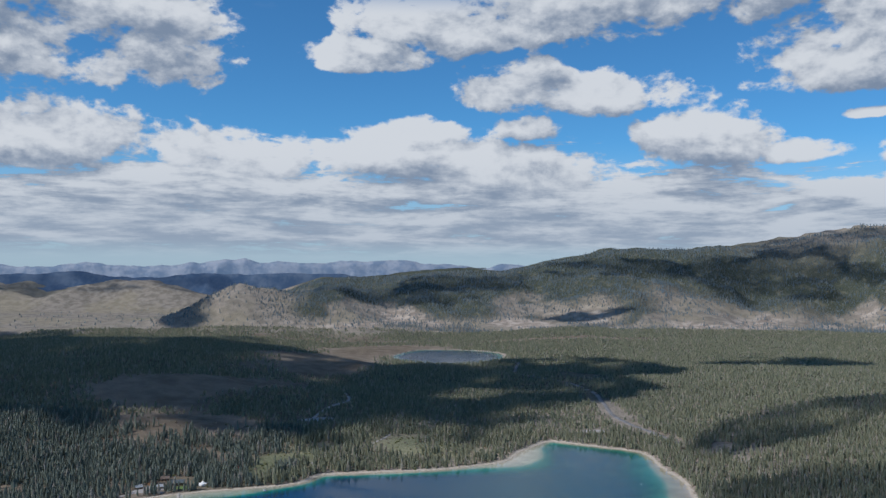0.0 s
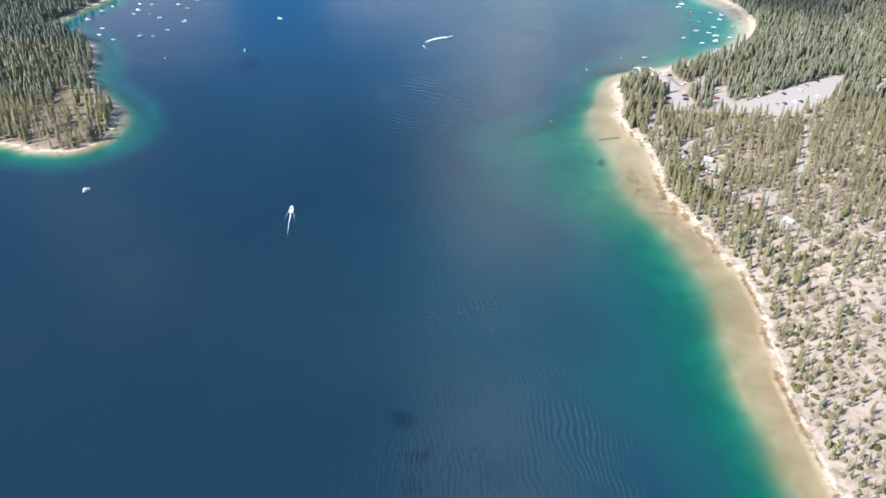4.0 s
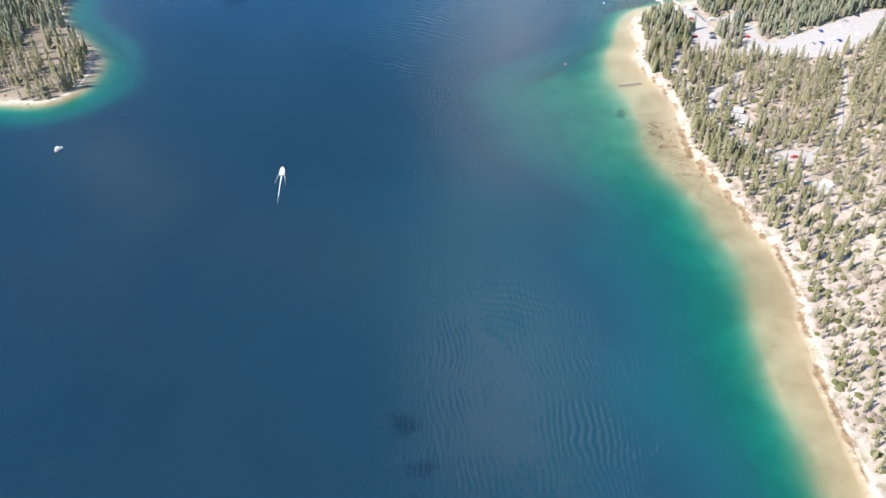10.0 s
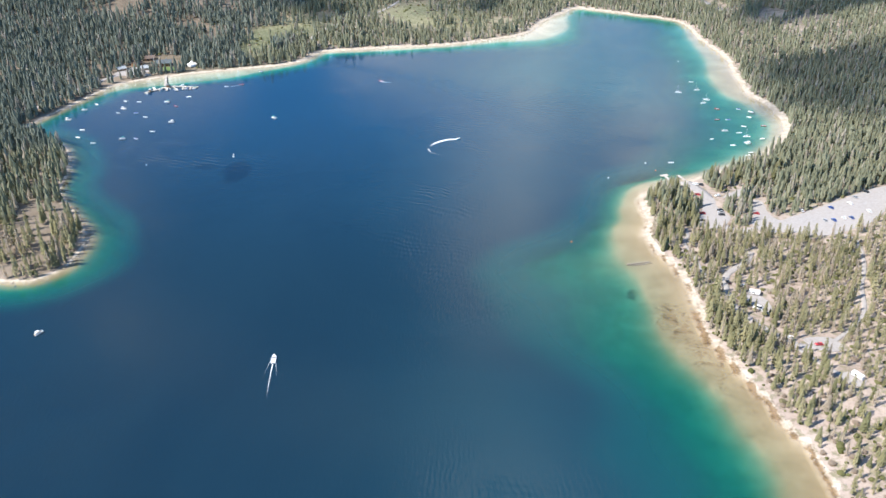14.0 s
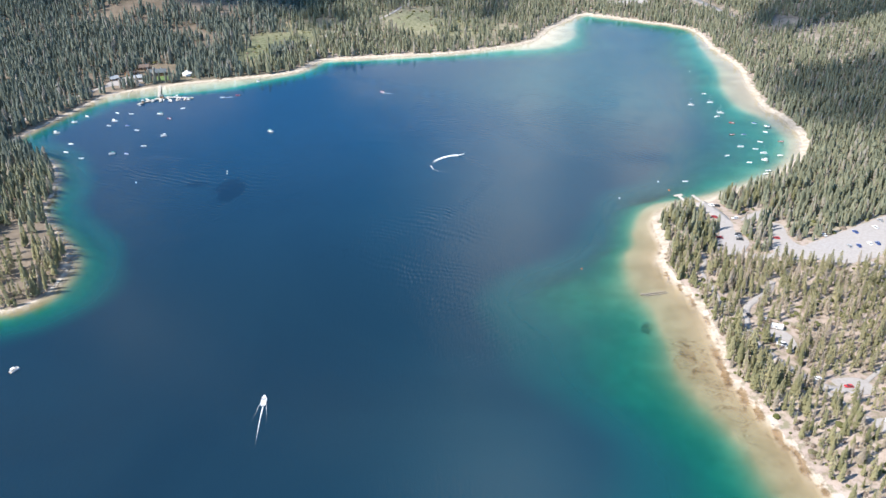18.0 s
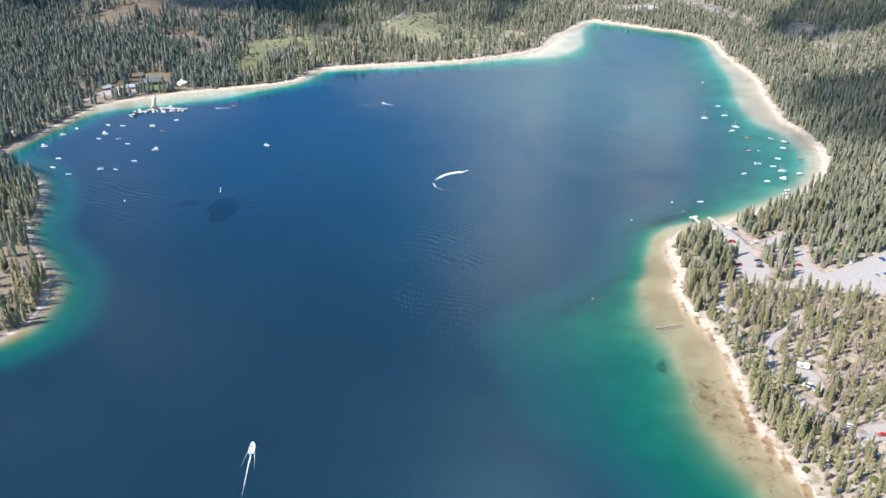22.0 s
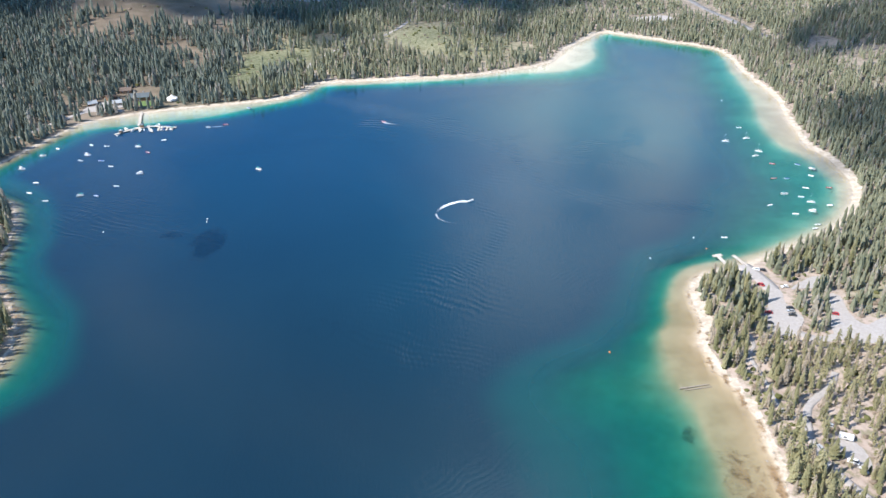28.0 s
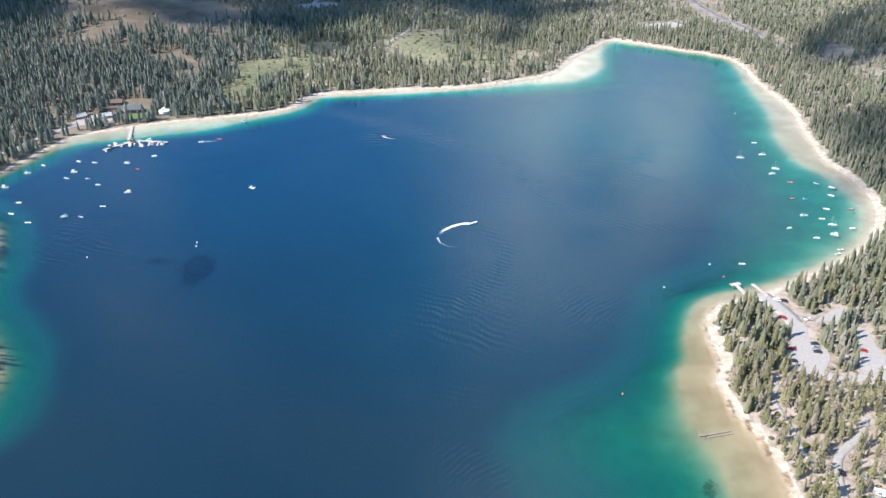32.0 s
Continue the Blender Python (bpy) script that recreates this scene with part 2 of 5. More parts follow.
def build_water(n, b):
    p = n.where
    depth = n.math("MAXIMUM", n.math("ADD", n.attr("depth"), n.math("MULTIPLY", n.math("SUBTRACT", n.noise(p, 0.02, 5, 0.6), 0.5), n.math("MULTIPLY", n.smooth(n.attr("depth"), 0.4, 6.0), 5.0))), 0.0)
    path = n.put(n.n("ShaderNodeCombineXYZ"), X=n.math("EXPONENT", n.math("MULTIPLY", depth, n.math("SUBTRACT", -0.30, n.math("MULTIPLY", depth, 0.05)))),
                 Y=n.math("EXPONENT", n.math("MULTIPLY", depth, -0.155)), Z=n.math("EXPONENT", n.math("MULTIPLY", depth, -0.175))).outputs[0]
    clear = n.put(n.n("ShaderNodeBsdfTransparent"), Color=path)
    lost = n.mix(1.0, (1, 1, 1), path, "SUBTRACT")
    # farther water bluer: sky reflection and haze put into its body colour
    tint = n.mix(n.smooth(depth, 3.0, 33.0), n.mix(n.attr("blue"), (0.004, 0.064, 0.066), (0.005, 0.072, 0.104)), n.mix(n.attr("blue"), DEEP, (0.0038, 0.0320, 0.0760)))
    # paler patches: teal bay water, plus cloud reflection and haze put into the colour
    tint = n.mix(n.math("MULTIPLY", n.attr("teal_sheen"), n.smooth(depth, 4.0, 12.0)), tint, (0.012, 0.068, 0.096))
    patch = n.smooth(n.noise(p, 0.005, 5, 0.6, 1.2), 0.36, 0.66)
    tint = n.mix(n.math("MULTIPLY", patch, 0.30), tint, n.mix(1.0, tint, (1.5, 1.35, 1.25), "MULTIPLY"))
    # ragged spots where the deep water's tint is darker
    ragged = n.math("ADD", n.attr("dark_spots"), n.math("MULTIPLY", n.math("SUBTRACT", n.noise(p, 0.06, 5, 0.65, 0.5), 0.5), 0.9))
    tint = n.mix(n.math("MULTIPLY", n.smooth(ragged, 0.30, 0.65), 0.75), tint, n.mix(1.0, tint, (0.42, 0.50, 0.58), "MULTIPLY"))
    body = n.put(n.n("ShaderNodeBsdfDiffuse"), Color=n.mix(1.0, tint, lost, "MULTIPLY"))
    deep = n.put(n.n("ShaderNodeAddShader"), i0=clear.outputs[0], i1=body.outputs[0])
    def swell(turn, scale, stretch, detail):
        m = n.put(n.n("ShaderNodeMapping"), Vector=p)
        m.inputs["Rotation"].default_value, m.inputs["Scale"].default_value = (0, 0, turn), (scale, scale * stretch, 1)
        return n.noise(m.outputs[0], 1.0, detail, 0.5, 0.35)
    bent = n.math("MULTIPLY", n.noise(p, 0.012, 3, 0.5), 34.0)
    where = n.put(n.n("ShaderNodeSeparateXYZ"), Vector=p)

    def train(turn, length, mask):
        """Long-crested ripples running across the lake where a boat's waves have spread."""
        along = n.math("ADD", n.math("MULTIPLY", where.outputs[0], math.cos(turn)), n.math("MULTIPLY", where.outputs[1], math.sin(turn)))
        phase = n.math("MULTIPLY", n.math("ADD", along, n.math("ADD", bent, n.math("MULTIPLY", n.noise(p, 0.09, 2, 0.5), 2.2))), 2 * math.pi / length)
        return n.math("MULTIPLY", n.math("SINE", phase), n.math("MULTIPLY", mask, length / (2 * math.pi)))
    wind = n.smooth(n.noise(p, 0.008, 4, 0.55, 0.9), 0.42, 0.64)
    calm = n.smooth(n.noise(p, 0.011, 3, 0.5, 0.6), 0.40, 0.60)
    streak = n.smooth(n.noise(p, 0.030, 4, 0.6, 0.8), 0.40, 0.66)
    height = n.math("MULTIPLY", swell(0.25, 0.75, 0.20, 2.0), n.math("ADD", 0.02, n.math("MULTIPLY", wind, 0.10)))
    height = n.math("ADD", height, n.math("MULTIPLY", swell(1.75, 0.66, 0.20, 2.0), n.math("MULTIPLY", calm, 0.07)))
    height = n.math("ADD", height, n.math("MULTIPLY", n.noise(p, 0.9, 3, 0.55, 0.3), n.math("ADD", 0.05, n.math("MULTIPLY", n.attr("trail"), 0.05))))
    height = n.math("ADD", height, train(0.10, 2.7, n.math("MULTIPLY", n.math("MULTIPLY", n.attr("train_a"), streak), 0.10)))
    height = n.math("ADD", height, train(1.25, 5.2, n.math("MULTIPLY", n.math("MULTIPLY", n.attr("train_b"), streak), 0.085)))
    height = n.math("ADD", height, train(2.35, 3.4, n.math("MULTIPLY", n.math("MULTIPLY", n.attr("train_c"), streak), 0.10)))
    height = n.math("ADD", height, train(0.95, 4.4, n.math("MULTIPLY", n.attr("trail"), 0.06)))
    height = n.math("MULTIPLY", height, n.smooth(depth, 0.2, 5.0))
    nor = n.put(n.n("ShaderNodeBump"), Height=height, Strength=1.0, Distance=1.0).outputs[0]
    gloss = n.put(n.n("ShaderNodeBsdfGlossy"), Roughness=0.09, Normal=nor)
    fresnel = n.put(n.n("ShaderNodeFresnel"), IOR=1.365, Normal=nor).outputs[0]
    both = n.put(n.n("ShaderNodeMixShader"), i0=fresnel, i1=deep.outputs[0], i2=gloss.outputs[0])
    out = [x for x in n.t.nodes if x.type == "OUTPUT_MATERIAL"][0]
    n.t.links.new(both.outputs[0], out.inputs[0])
    n.t.nodes.remove(b)


DEEP = (0.0062, 0.0225, 0.0395)


def needles(name, low, high, dead, share, random_of):
    def build(n, b):
        if random_of == "object":
            r = n.n("ShaderNodeObjectInfo").outputs["Random"]
        else:
            r = n.n("ShaderNodeNewGeometry").outputs["Random Per Island"]
        f = n.noise(n.where, 1.3, 4, 0.65)
        colour = n.mix(n.math("ADD", n.math("MULTIPLY", r, 0.75), n.math("MULTIPLY", f, 0.35)), low, high)
        r2 = n.math("FRACT", n.math("MULTIPLY", r, 37.7))
        colour = n.mix(n.math("MULTIPLY", n.smooth(r2, 1 - share, 1 - share + 0.02), 0.85), colour, dead)
        through_ = n.put(n.n("ShaderNodeBsdfTranslucent"), Color=colour)
        both = n.put(n.n("ShaderNodeMixShader"), i0=0.42, i1=b.outputs[0], i2=through_.outputs[0])
        out = [q for q in n.t.nodes if q.type == "OUTPUT_MATERIAL"][0]
        n.t.links.new(both.outputs[0], out.inputs[0])
        return colour
    return material(name, build, 0.8, 0, 0.15)


GROUND = material("ground_soil", build_ground, 0.95, 0, 0.1)
WATER = material("lake_water", build_water)
NEEDLE = needles("pine_needles", (0.200, 0.200, 0.098), (0.385, 0.352, 0.200), (0.42, 0.35, 0.28), 0.15, "object")
NEEDLES = needles("forest_needles", (0.200, 0.196, 0.098), (0.410, 0.368, 0.220), (0.45, 0.37, 0.295), 0.22, "island")
# western trees: darker, bluer needles with cloud half-shade put into the colour
NEEDLES_WEST_SHADED = needles("shaded_west_needles", (0.112, 0.142, 0.122), (0.280, 0.300, 0.236), (0.38, 0.34, 0.29), 0.10, "island")
NEEDLES_FAR = needles("far_forest_needles", (0.172, 0.190, 0.124), (0.355, 0.348, 0.236), (0.42, 0.37, 0.30), 0.14, "island")
# ridge trees: distance haze put into the needle colour as blue-grey
NEEDLES_HAZED = needles("hazed_ridge_needles", (0.150, 0.198, 0.226), (0.280, 0.325, 0.336), (0.36, 0.34, 0.31), 0.08, "island")
BUSH = needles("shrub_leaves", (0.10, 0.115, 0.035), (0.23, 0.22, 0.10), (0.33, 0.255, 0.205), 0.45, "island")


def build_bark(n, b):
    f = n.noise(n.where, 3.0, 5)
    return n.mix(f, (0.10, 0.065, 0.045), (0.26, 0.19, 0.14))


def build_gravel(n, b):
    f, m = n.noise(n.where, 0.6, 6, 0.65), n.noise(n.where, 0.05, 4)
    bump(n, b, n.noise(n.where, 3.0, 4), 0.3, 0.1)
    return n.mix(n.math("MULTIPLY", m, 0.5), n.mix(n.smooth(f, 0.3, 0.7), (0.30, 0.28, 0.268), (0.39, 0.365, 0.348)), (0.36, 0.31, 0.268))


def build_asphalt(n, b):
    f, m = n.noise(n.where, 0.9, 6, 0.6), n.noise(n.where, 0.08, 4)
    return n.mix(n.smooth(n.math("ADD", n.math("MULTIPLY", f, 0.5), n.math("MULTIPLY", m, 0.5)), 0.35, 0.65), (0.13, 0.125, 0.125), (0.26, 0.25, 0.245))


def build_planks(n, b):
    r = n.n("ShaderNodeObjectInfo").outputs["Random"]
    f = n.noise(n.where, 2.2, 6, 0.6)
    return n.mix(n.math("ADD", n.math("MULTIPLY", f, 0.6), n.math("MULTIPLY", r, 0.4)), (0.33, 0.28, 0.23), (0.62, 0.57, 0.51))


def build_foam(n, b):
    f = n.noise(n.where, 0.9, 6, 0.7)
    b.inputs["Roughness"].default_value = 0.6
    n.put(b, Alpha=n.smooth(n.math("ADD", n.attr("foam"), n.math("MULTIPLY", n.math("SUBTRACT", f, 0.5), 0.9)), 0.15, 0.75))
    return (0.82, 0.86, 0.88)


def build_cloud(n, b, dense=0.97):
    place = n.put(n.n("ShaderNodeVectorMath", operation="DISTANCE"), i0=n.n("ShaderNodeTexCoord").outputs["Generated"], i1=(0.5, 0.5, 0.4)).outputs["Value"]
    thick = n.math("SUBTRACT", n.math("ADD", 0.62, n.math("MULTIPLY", n.math("SUBTRACT", n.noise(n.where, 0.005, 5, 0.6), 0.5), 1.5)), place)
    n.put(b, Alpha=n.math("MULTIPLY", n.smooth(thick, 0.04, 0.26), dense))
    return (0.86, 0.87, 0.9)


BARK = material("bark", build_bark)
GRAVEL = material("pale_gravel", build_gravel, 0.95, 0, 0.1)
ASPHALT = material("worn_asphalt", build_asphalt, 0.9, 0, 0.2)
PLANK = material("weathered_planks", build_planks, 0.85, 0, 0.2)
FOAM = material("foam", build_foam)
CLOUD = material("cloud_vapour", build_cloud, 1.0, 0, 0)
THIN_CLOUD = material("thin_cloud_vapour", lambda n, b: build_cloud(n, b, 0.50), 1.0, 0, 0)
WHITE = paint("white_gelcoat", (0.80, 0.80, 0.79), 0.35, 0.06)
RED = paint("red_paint", (0.50, 0.035, 0.04), 0.4)
BLUE = paint("blue_paint", (0.035, 0.09, 0.30), 0.4)
BLACK = paint("dark_paint", (0.025, 0.027, 0.032), 0.35)
SILVER = paint("silver_paint", (0.45, 0.46, 0.48), 0.35, 0.08, metal=0.3)
TEAL = paint("teal_canvas", (0.05, 0.28, 0.27), 0.7)
TAN = paint("tan_upholstery", (0.45, 0.36, 0.26), 0.7)
GLASS = paint("tinted_glass", (0.03, 0.04, 0.05), 0.08, 0.02)
RUBBER = paint("rubber", (0.03, 0.03, 0.03), 0.8)
METAL = paint("aluminium", (0.62, 0.63, 0.64), 0.35, 0.08, metal=0.8)
ROOF_GREEN = paint("dark_metal_roof", (0.115, 0.135, 0.14), 0.5)
ROOF_BROWN = paint("brown_shingles", (0.16, 0.115, 0.09), 0.8)
ROOF_RED = paint("red_metal_roof", (0.40, 0.035, 0.04), 0.5)
ROOF_GREY = paint("grey_metal_roof", (0.40, 0.42, 0.43), 0.5)
LOG = paint("log_wall", (0.23, 0.13, 0.07), 0.8)
CANVAS = paint("white_canvas", (0.82, 0.80, 0.76), 0.8, 0.05)
LAWN = material("mown_lawn", lambda n, b: n.mix(n.noise(n.where, 0.5, 5), (0.085, 0.14, 0.045), (0.15, 0.20, 0.08)), 0.9, 0, 0.1)
DRIFT = paint("bleached_wood", (0.36, 0.30, 0.24), 0.9)
ORANGE = paint("orange_plastic", (0.75, 0.22, 0.03), 0.5)


# ---------------------------------------------------------------- lie of the land
def spline(points, step=6.0, closed=False):
    """A smooth line through a few anchors."""
    p = np.array(points, float)
    q = np.vstack([p[-1:], p, p[:2]]) if closed else np.vstack([2 * p[0] - p[1], p, 2 * p[-1] - p[-2]])
    out = []
    for i in range(1, len(q) - 2):
        a, b, c, d = q[i - 1:i + 3]
        for s in np.linspace(0, 1, max(2, int(np.linalg.norm(c - b) / step)), endpoint=False):
            out.append(0.5 * (2 * b + (c - a) * s + (2 * a - 5 * b + 4 * c - d) * s * s + (3 * b - a - 3 * c + d) * s ** 3))
    return np.array(out) if closed else np.vstack([out, p[-1:]])


EAST = [(330, -1000), (215, -200), (178, 120), (163, 252), (161, 300), (163, 345), (170, 402), (164, 436), (155, 474), (145, 515), (149, 562),
        (140, 600), (134, 628), (141, 650), (141, 676), (151, 702), (186, 719), (228, 747), (262, 773), (288, 806), (303, 845), (305, 890),
        (297, 925), (303, 990), (310, 1056), (302, 1130), (302, 1190), (288, 1222), (235, 1252)]
NORTH = [(178, 1284), (148, 1252), (122, 1214), (96, 1157), (58, 1130), (4, 1106), (-60, 1094), (-120, 1081), (-147, 1073), (-160, 1042),
         (-184, 1023), (-247, 1003), (-286, 989), (-337, 961), (-350, 932), (-363, 893), (-376, 852), (-380, 828)]
WEST = [(-360, 812), (-325, 785), (-304, 738), (-296, 704), (-282, 680), (-258, 645), (-245, 612), (-247, 585), (-262, 569), (-290, 570),
        (-320, 581), (-400, 596), (-520, 560), (-640, 400), (-700, 0), (-760, -1000)]
SHORE = spline(EAST + NORTH + WEST, 7.0, True)
wob = np.array([noise.noise(Vector((*p / 17.0, 0.3))) + 0.5 * noise.noise(Vector((*p / 6.0, 4.3))) for p in SHORE])
SHORE = SHORE + wob[:, None] * np.array([2.0, 1.6])


def to_line(x, y, line, closed=True):
    """Distance to a line, and whether inside it (closed)."""
    x, y = np.asarray(x, float).ravel(), np.asarray(y, float).ravel()
    best, inside = np.full(x.shape, 1e18), np.zeros(x.shape, bool)
    nxt = np.roll(line, -1, 0) if closed else line[1:]
    for (ax, ay), (bx, by) in zip(line, nxt):
        dx, dy = bx - ax, by - ay
        s = np.clip(((x - ax) * dx + (y - ay) * dy) / (dx * dx + dy * dy + 1e-9), 0, 1)
        np.minimum(best, (x - ax - s * dx) ** 2 + (y - ay - s * dy) ** 2, out=best)
        if closed and abs(dy) > 1e-9:
            inside ^= ((ay > y) != (by > y)) & (x < dx * (y - ay) / dy + ax)
    return np.sqrt(best), inside


def wave(x, y, size, seed):
    """Smooth value noise, -1 to 1, on arrays."""
    gx, gy = x / size + seed * 17.13, y / size + seed * 9.71
    ix, iy = np.floor(gx).astype(np.int64), np.floor(gy).astype(np.int64)
    fx, fy = gx - ix, gy - iy
    fx, fy = fx * fx * (3 - 2 * fx), fy * fy * (3 - 2 * fy)

    def rnd(a, b):
        h = np.sin(a * 127.1 + b * 311.7 + seed * 74.7) * 43758.5453
        return (h - np.floor(h)) * 2 - 1
    return (rnd(ix, iy) * (1 - fx) + rnd(ix + 1, iy) * fx) * (1 - fy) + (rnd(ix, iy + 1) * (1 - fx) + rnd(ix + 1, iy + 1) * fx) * fy


def fbm(x, y, size, seed, octaves=4):
    return sum(wave(x, y, size / 2 ** i, seed + i) * 0.5 ** i for i in range(octaves))


def step(v, lo, hi):
    s = np.clip((v - lo) / (hi - lo), 0, 1)
    return s * s * (3 - 2 * s)


def bell(x, y, cx, cy, rx, ry, turn=0.0):
    c, s = math.cos(radians(turn)), math.sin(radians(turn))
    a, b = (x - cx) * c + (y - cy) * s, -(x - cx) * s + (y - cy) * c
    return np.exp(-(a / rx) ** 2 - (b / ry) ** 2)


def off_shore(x, y):
    """Metres from the water's edge: land positive, lake negative; the far small lake counts too."""
    x, y = np.asarray(x, float).ravel(), np.asarray(y, float).ravel()
    d, inside = to_line(x, y, SHORE)
    s = np.where(inside, -d, d)
    r = np.hypot((x - 40) / 165, (y - 2455) / 190)
    r = r * (1 + 0.13 * wave(x, y, 130, 5))
    return np.minimum(s, (r - 1) * 170)


def bare_slope(x, y):
    """Grassy facets of the ridge where few pines grow."""
    return np.clip(1.3 * (bell(x, y, 1130, 3560, 150, 190, 20) + bell(x, y, 700, 3520, 60, 120) + bell(x, y, 2250, 4330, 420, 230) + bell(x, y, 1600, 3480, 120, 130) + bell(x, y, 260, 3420, 300, 80)), 0, 1)


CREST_U = [-0.9, -0.40, -0.32, -0.27, -0.22, -0.17, -0.137, -0.056, 0.038, 0.078, 0.145, 0.2125, 0.347, 0.414, 0.527, 0.7, 1.2]
CREST_Z = [0, 0, 0, 0, 40, 122, 168, 190, 232, 222, 282, 330, 352, 398, 480, 540, 560]


def depth_of(x, y, s):
    """Depth of the water at s metres from the shore."""
    d = -s
    shelf = 5.5 + 24 * bell(x, y, 130, 560, 80, 110) + 15 * bell(x, y, 150, 330, 60, 150) + 24 * bell(x, y, 300, 980, 60, 130) \
        + 42 * bell(x, y, 115, 1180, 55, 65) + 38 * bell(x, y, -285, 980, 85, 36) + 5 * bell(x, y, -60, 1090, 120, 30) + 3 * bell(x, y, -240, 600, 40, 60) - 2.8 * bell(x, y, -280, 690, 50, 70) + 4 * bell(x, y, 165, 715, 40, 25)
    shelf = shelf * (1 + 0.18 * wave(x, y, 60, 3))
    green = 13 + 58 * bell(x, y, 58, 570, 72, 62) + 38 * bell(x, y, 120, 400, 120, 170) + 52 * bell(x, y, 235, 860, 80, 130) + 42 * bell(x, y, 190, 1100, 110, 110) + 7 * bell(x, y, -240, 600, 60, 80)
    green = green + 8 * bell(x, y, 150, 715, 50, 35)
    green = green * (1 + 0.2 * wave(x, y, 45, 4))
    a = np.clip(d / shelf, 0, 1)
    b = np.maximum(d - shelf, 0) / green
    return (0.65 + 1.1 * bell(x, y, -290, 975, 120, 45)) * a + 7.5 * np.minimum(b, 1) ** 0.85 + 26 * step(b, 0.7, 2.8)


def land(x, y, s=None):
    """Height of the ground."""
    x, y = np.asarray(x, float), np.asarray(y, float)
    shape = x.shape
    x, y = x.ravel(), y.ravel()
    s = off_shore(x, y) if s is None else s.ravel()
    dry = np.maximum(s, 0)
    z = 1.5 * (1 - np.exp(-dry / 7)) + 14 * step(dry, 0, 700) + 2.2 * step(dry, 5, 90) * fbm(x, y, 130, 11, 3)
    z += step(dry, 20, 260) * (48 * bell(x, y, -760, 2050, 420, 520) + 9 * bell(x, y, -560, 1330, 240, 190) + 14 * bell(x, y, -430, 1620, 260, 120)
                                + 7 * bell(x, y, -380, 1320, 110, 80, 20) + 26 * bell(x, y, 900, 1500, 420, 520) + 10 * fbm(x, y, 420, 21, 4))
    z = np.where(s < 0, -depth_of(x, y, s), z)
    # the ridge beyond the forest
    ydist = np.maximum(y, 10)
    u = x / ydist
    crest = np.interp(u, CREST_U, CREST_Z)
    rise = step(y, 3240 + 60 * wave(x, y, 300, 31), 4450)
    gully = 1 - np.abs(wave(x + 0.2 * y, y * 0.30, 430, 33)) + 0.35 * wave(x - 0.15 * y, y * 0.45, 190, 35)
    z = z + crest * rise ** (0.55 + 1.05 * np.clip(gully, 0, 1.3)) + crest * 0.035 * fbm(x, y, 110, 37, 4) * step(rise, 0.0, 0.3)
    z = z + crest * 0.13 * fbm(x, y, 340, 39, 4) * step(rise, 0.0, 0.25) * (1 - rise ** 4)
    # dome before the ridge, and tan hills in the valley
    z += 148 * bell(x, y, -800, 3560, 255, 320, -12) * step(y, 3220, 3420) * (1 + 0.12 * fbm(x, y, 160, 41, 3))
    low = step(-u, 0.20, 0.34) * step(y, 4230, 4690)
    z += low * (65 + 75 * (1 - np.abs(fbm(x, y * 0.5, 480, 43, 5))) + 22 * fbm(x, y, 160, 47, 4))
    return z.reshape(shape)


def axis(fine0, fine1, cell, lo, hi, grow=1.09):
    out = list(np.arange(fine0, fine1 + 0.1, cell))
    s = cell
    while out[-1] < hi:
        s = min(s * grow, 38)
        out.append(min(out[-1] + s, hi))
    s, front = cell, []
    p = fine0
    while p > lo:
        s = min(s * grow, 60)
        p = max(p - s, lo)
        front.append(p)
    return np.array(front[::-1] + out)


def mesh_of(name, verts, faces, mat, smooth=False, **floats):
    """A mesh from arrays: faces all of one size."""
    me = bpy.data.meshes.new(name)
    verts, faces = np.asarray(verts, np.float32), np.asarray(faces, np.int32)
    me.vertices.add(len(verts))
    me.vertices.foreach_set("co", verts.ravel())
    me.loops.add(faces.size)
    me.loops.foreach_set("vertex_index", faces.ravel())
    me.polygons.add(len(faces))
    me.polygons.foreach_set("loop_start", np.arange(0, faces.size, faces.shape[1], dtype=np.int32))
    for key, value in floats.items():
        me.attributes.new(key, "FLOAT", "POINT").data.foreach_set("value", np.asarray(value, np.float32).ravel())
    me.update(calc_edges=True)
    me.validate()
    me.polygons.foreach_set("use_smooth", np.full(len(me.polygons), smooth, bool))
    me.materials.append(mat)
    return me


GX = axis(-420, 460, 4.0, -4950, 4950)
GY = axis(200, 1330, 4.0, -1500, 4950)
XX, YY = np.meshgrid(GX, GY)
S = off_shore(XX, YY).reshape(XX.shape)
ZZ = land(XX, YY, S)


def quads(nx, ny):
    i = np.arange(nx * ny).reshape(ny, nx)
    return np.stack([i[:-1, :-1], i[:-1, 1:], i[1:, 1:], i[1:, :-1]], -1).reshape(-1, 4)


# openings without trees: centre, radii, turn
SAGE = [(-440, 1640, 190, 75, 22), (-300, 2280, 130, 330, -15), (-400, 1330, 110, 85, 30), (-250, 2000, 70, 160, -20), (-520, 1480, 90, 50, 10),
        (-150, 2650, 170, 130, 0), (268, 2900, 500, 30, 0)]
BARE = [(330, 2000, 60, 90, 20), (313, 1560, 24, 190, 0), (345, 1310, 14, 60, 25), (-325, 1185, 24, 16, 0), (-300, 1130, 20, 11, 20), (246, 1340, 34, 14, 10)]
MEADOW = [(-212, 1145, 42, 105, -20), (-12, 1232, 84, 66, -25), (255, 680, 14, 10, 0), (-880, 3900, 330, 110, 0)]
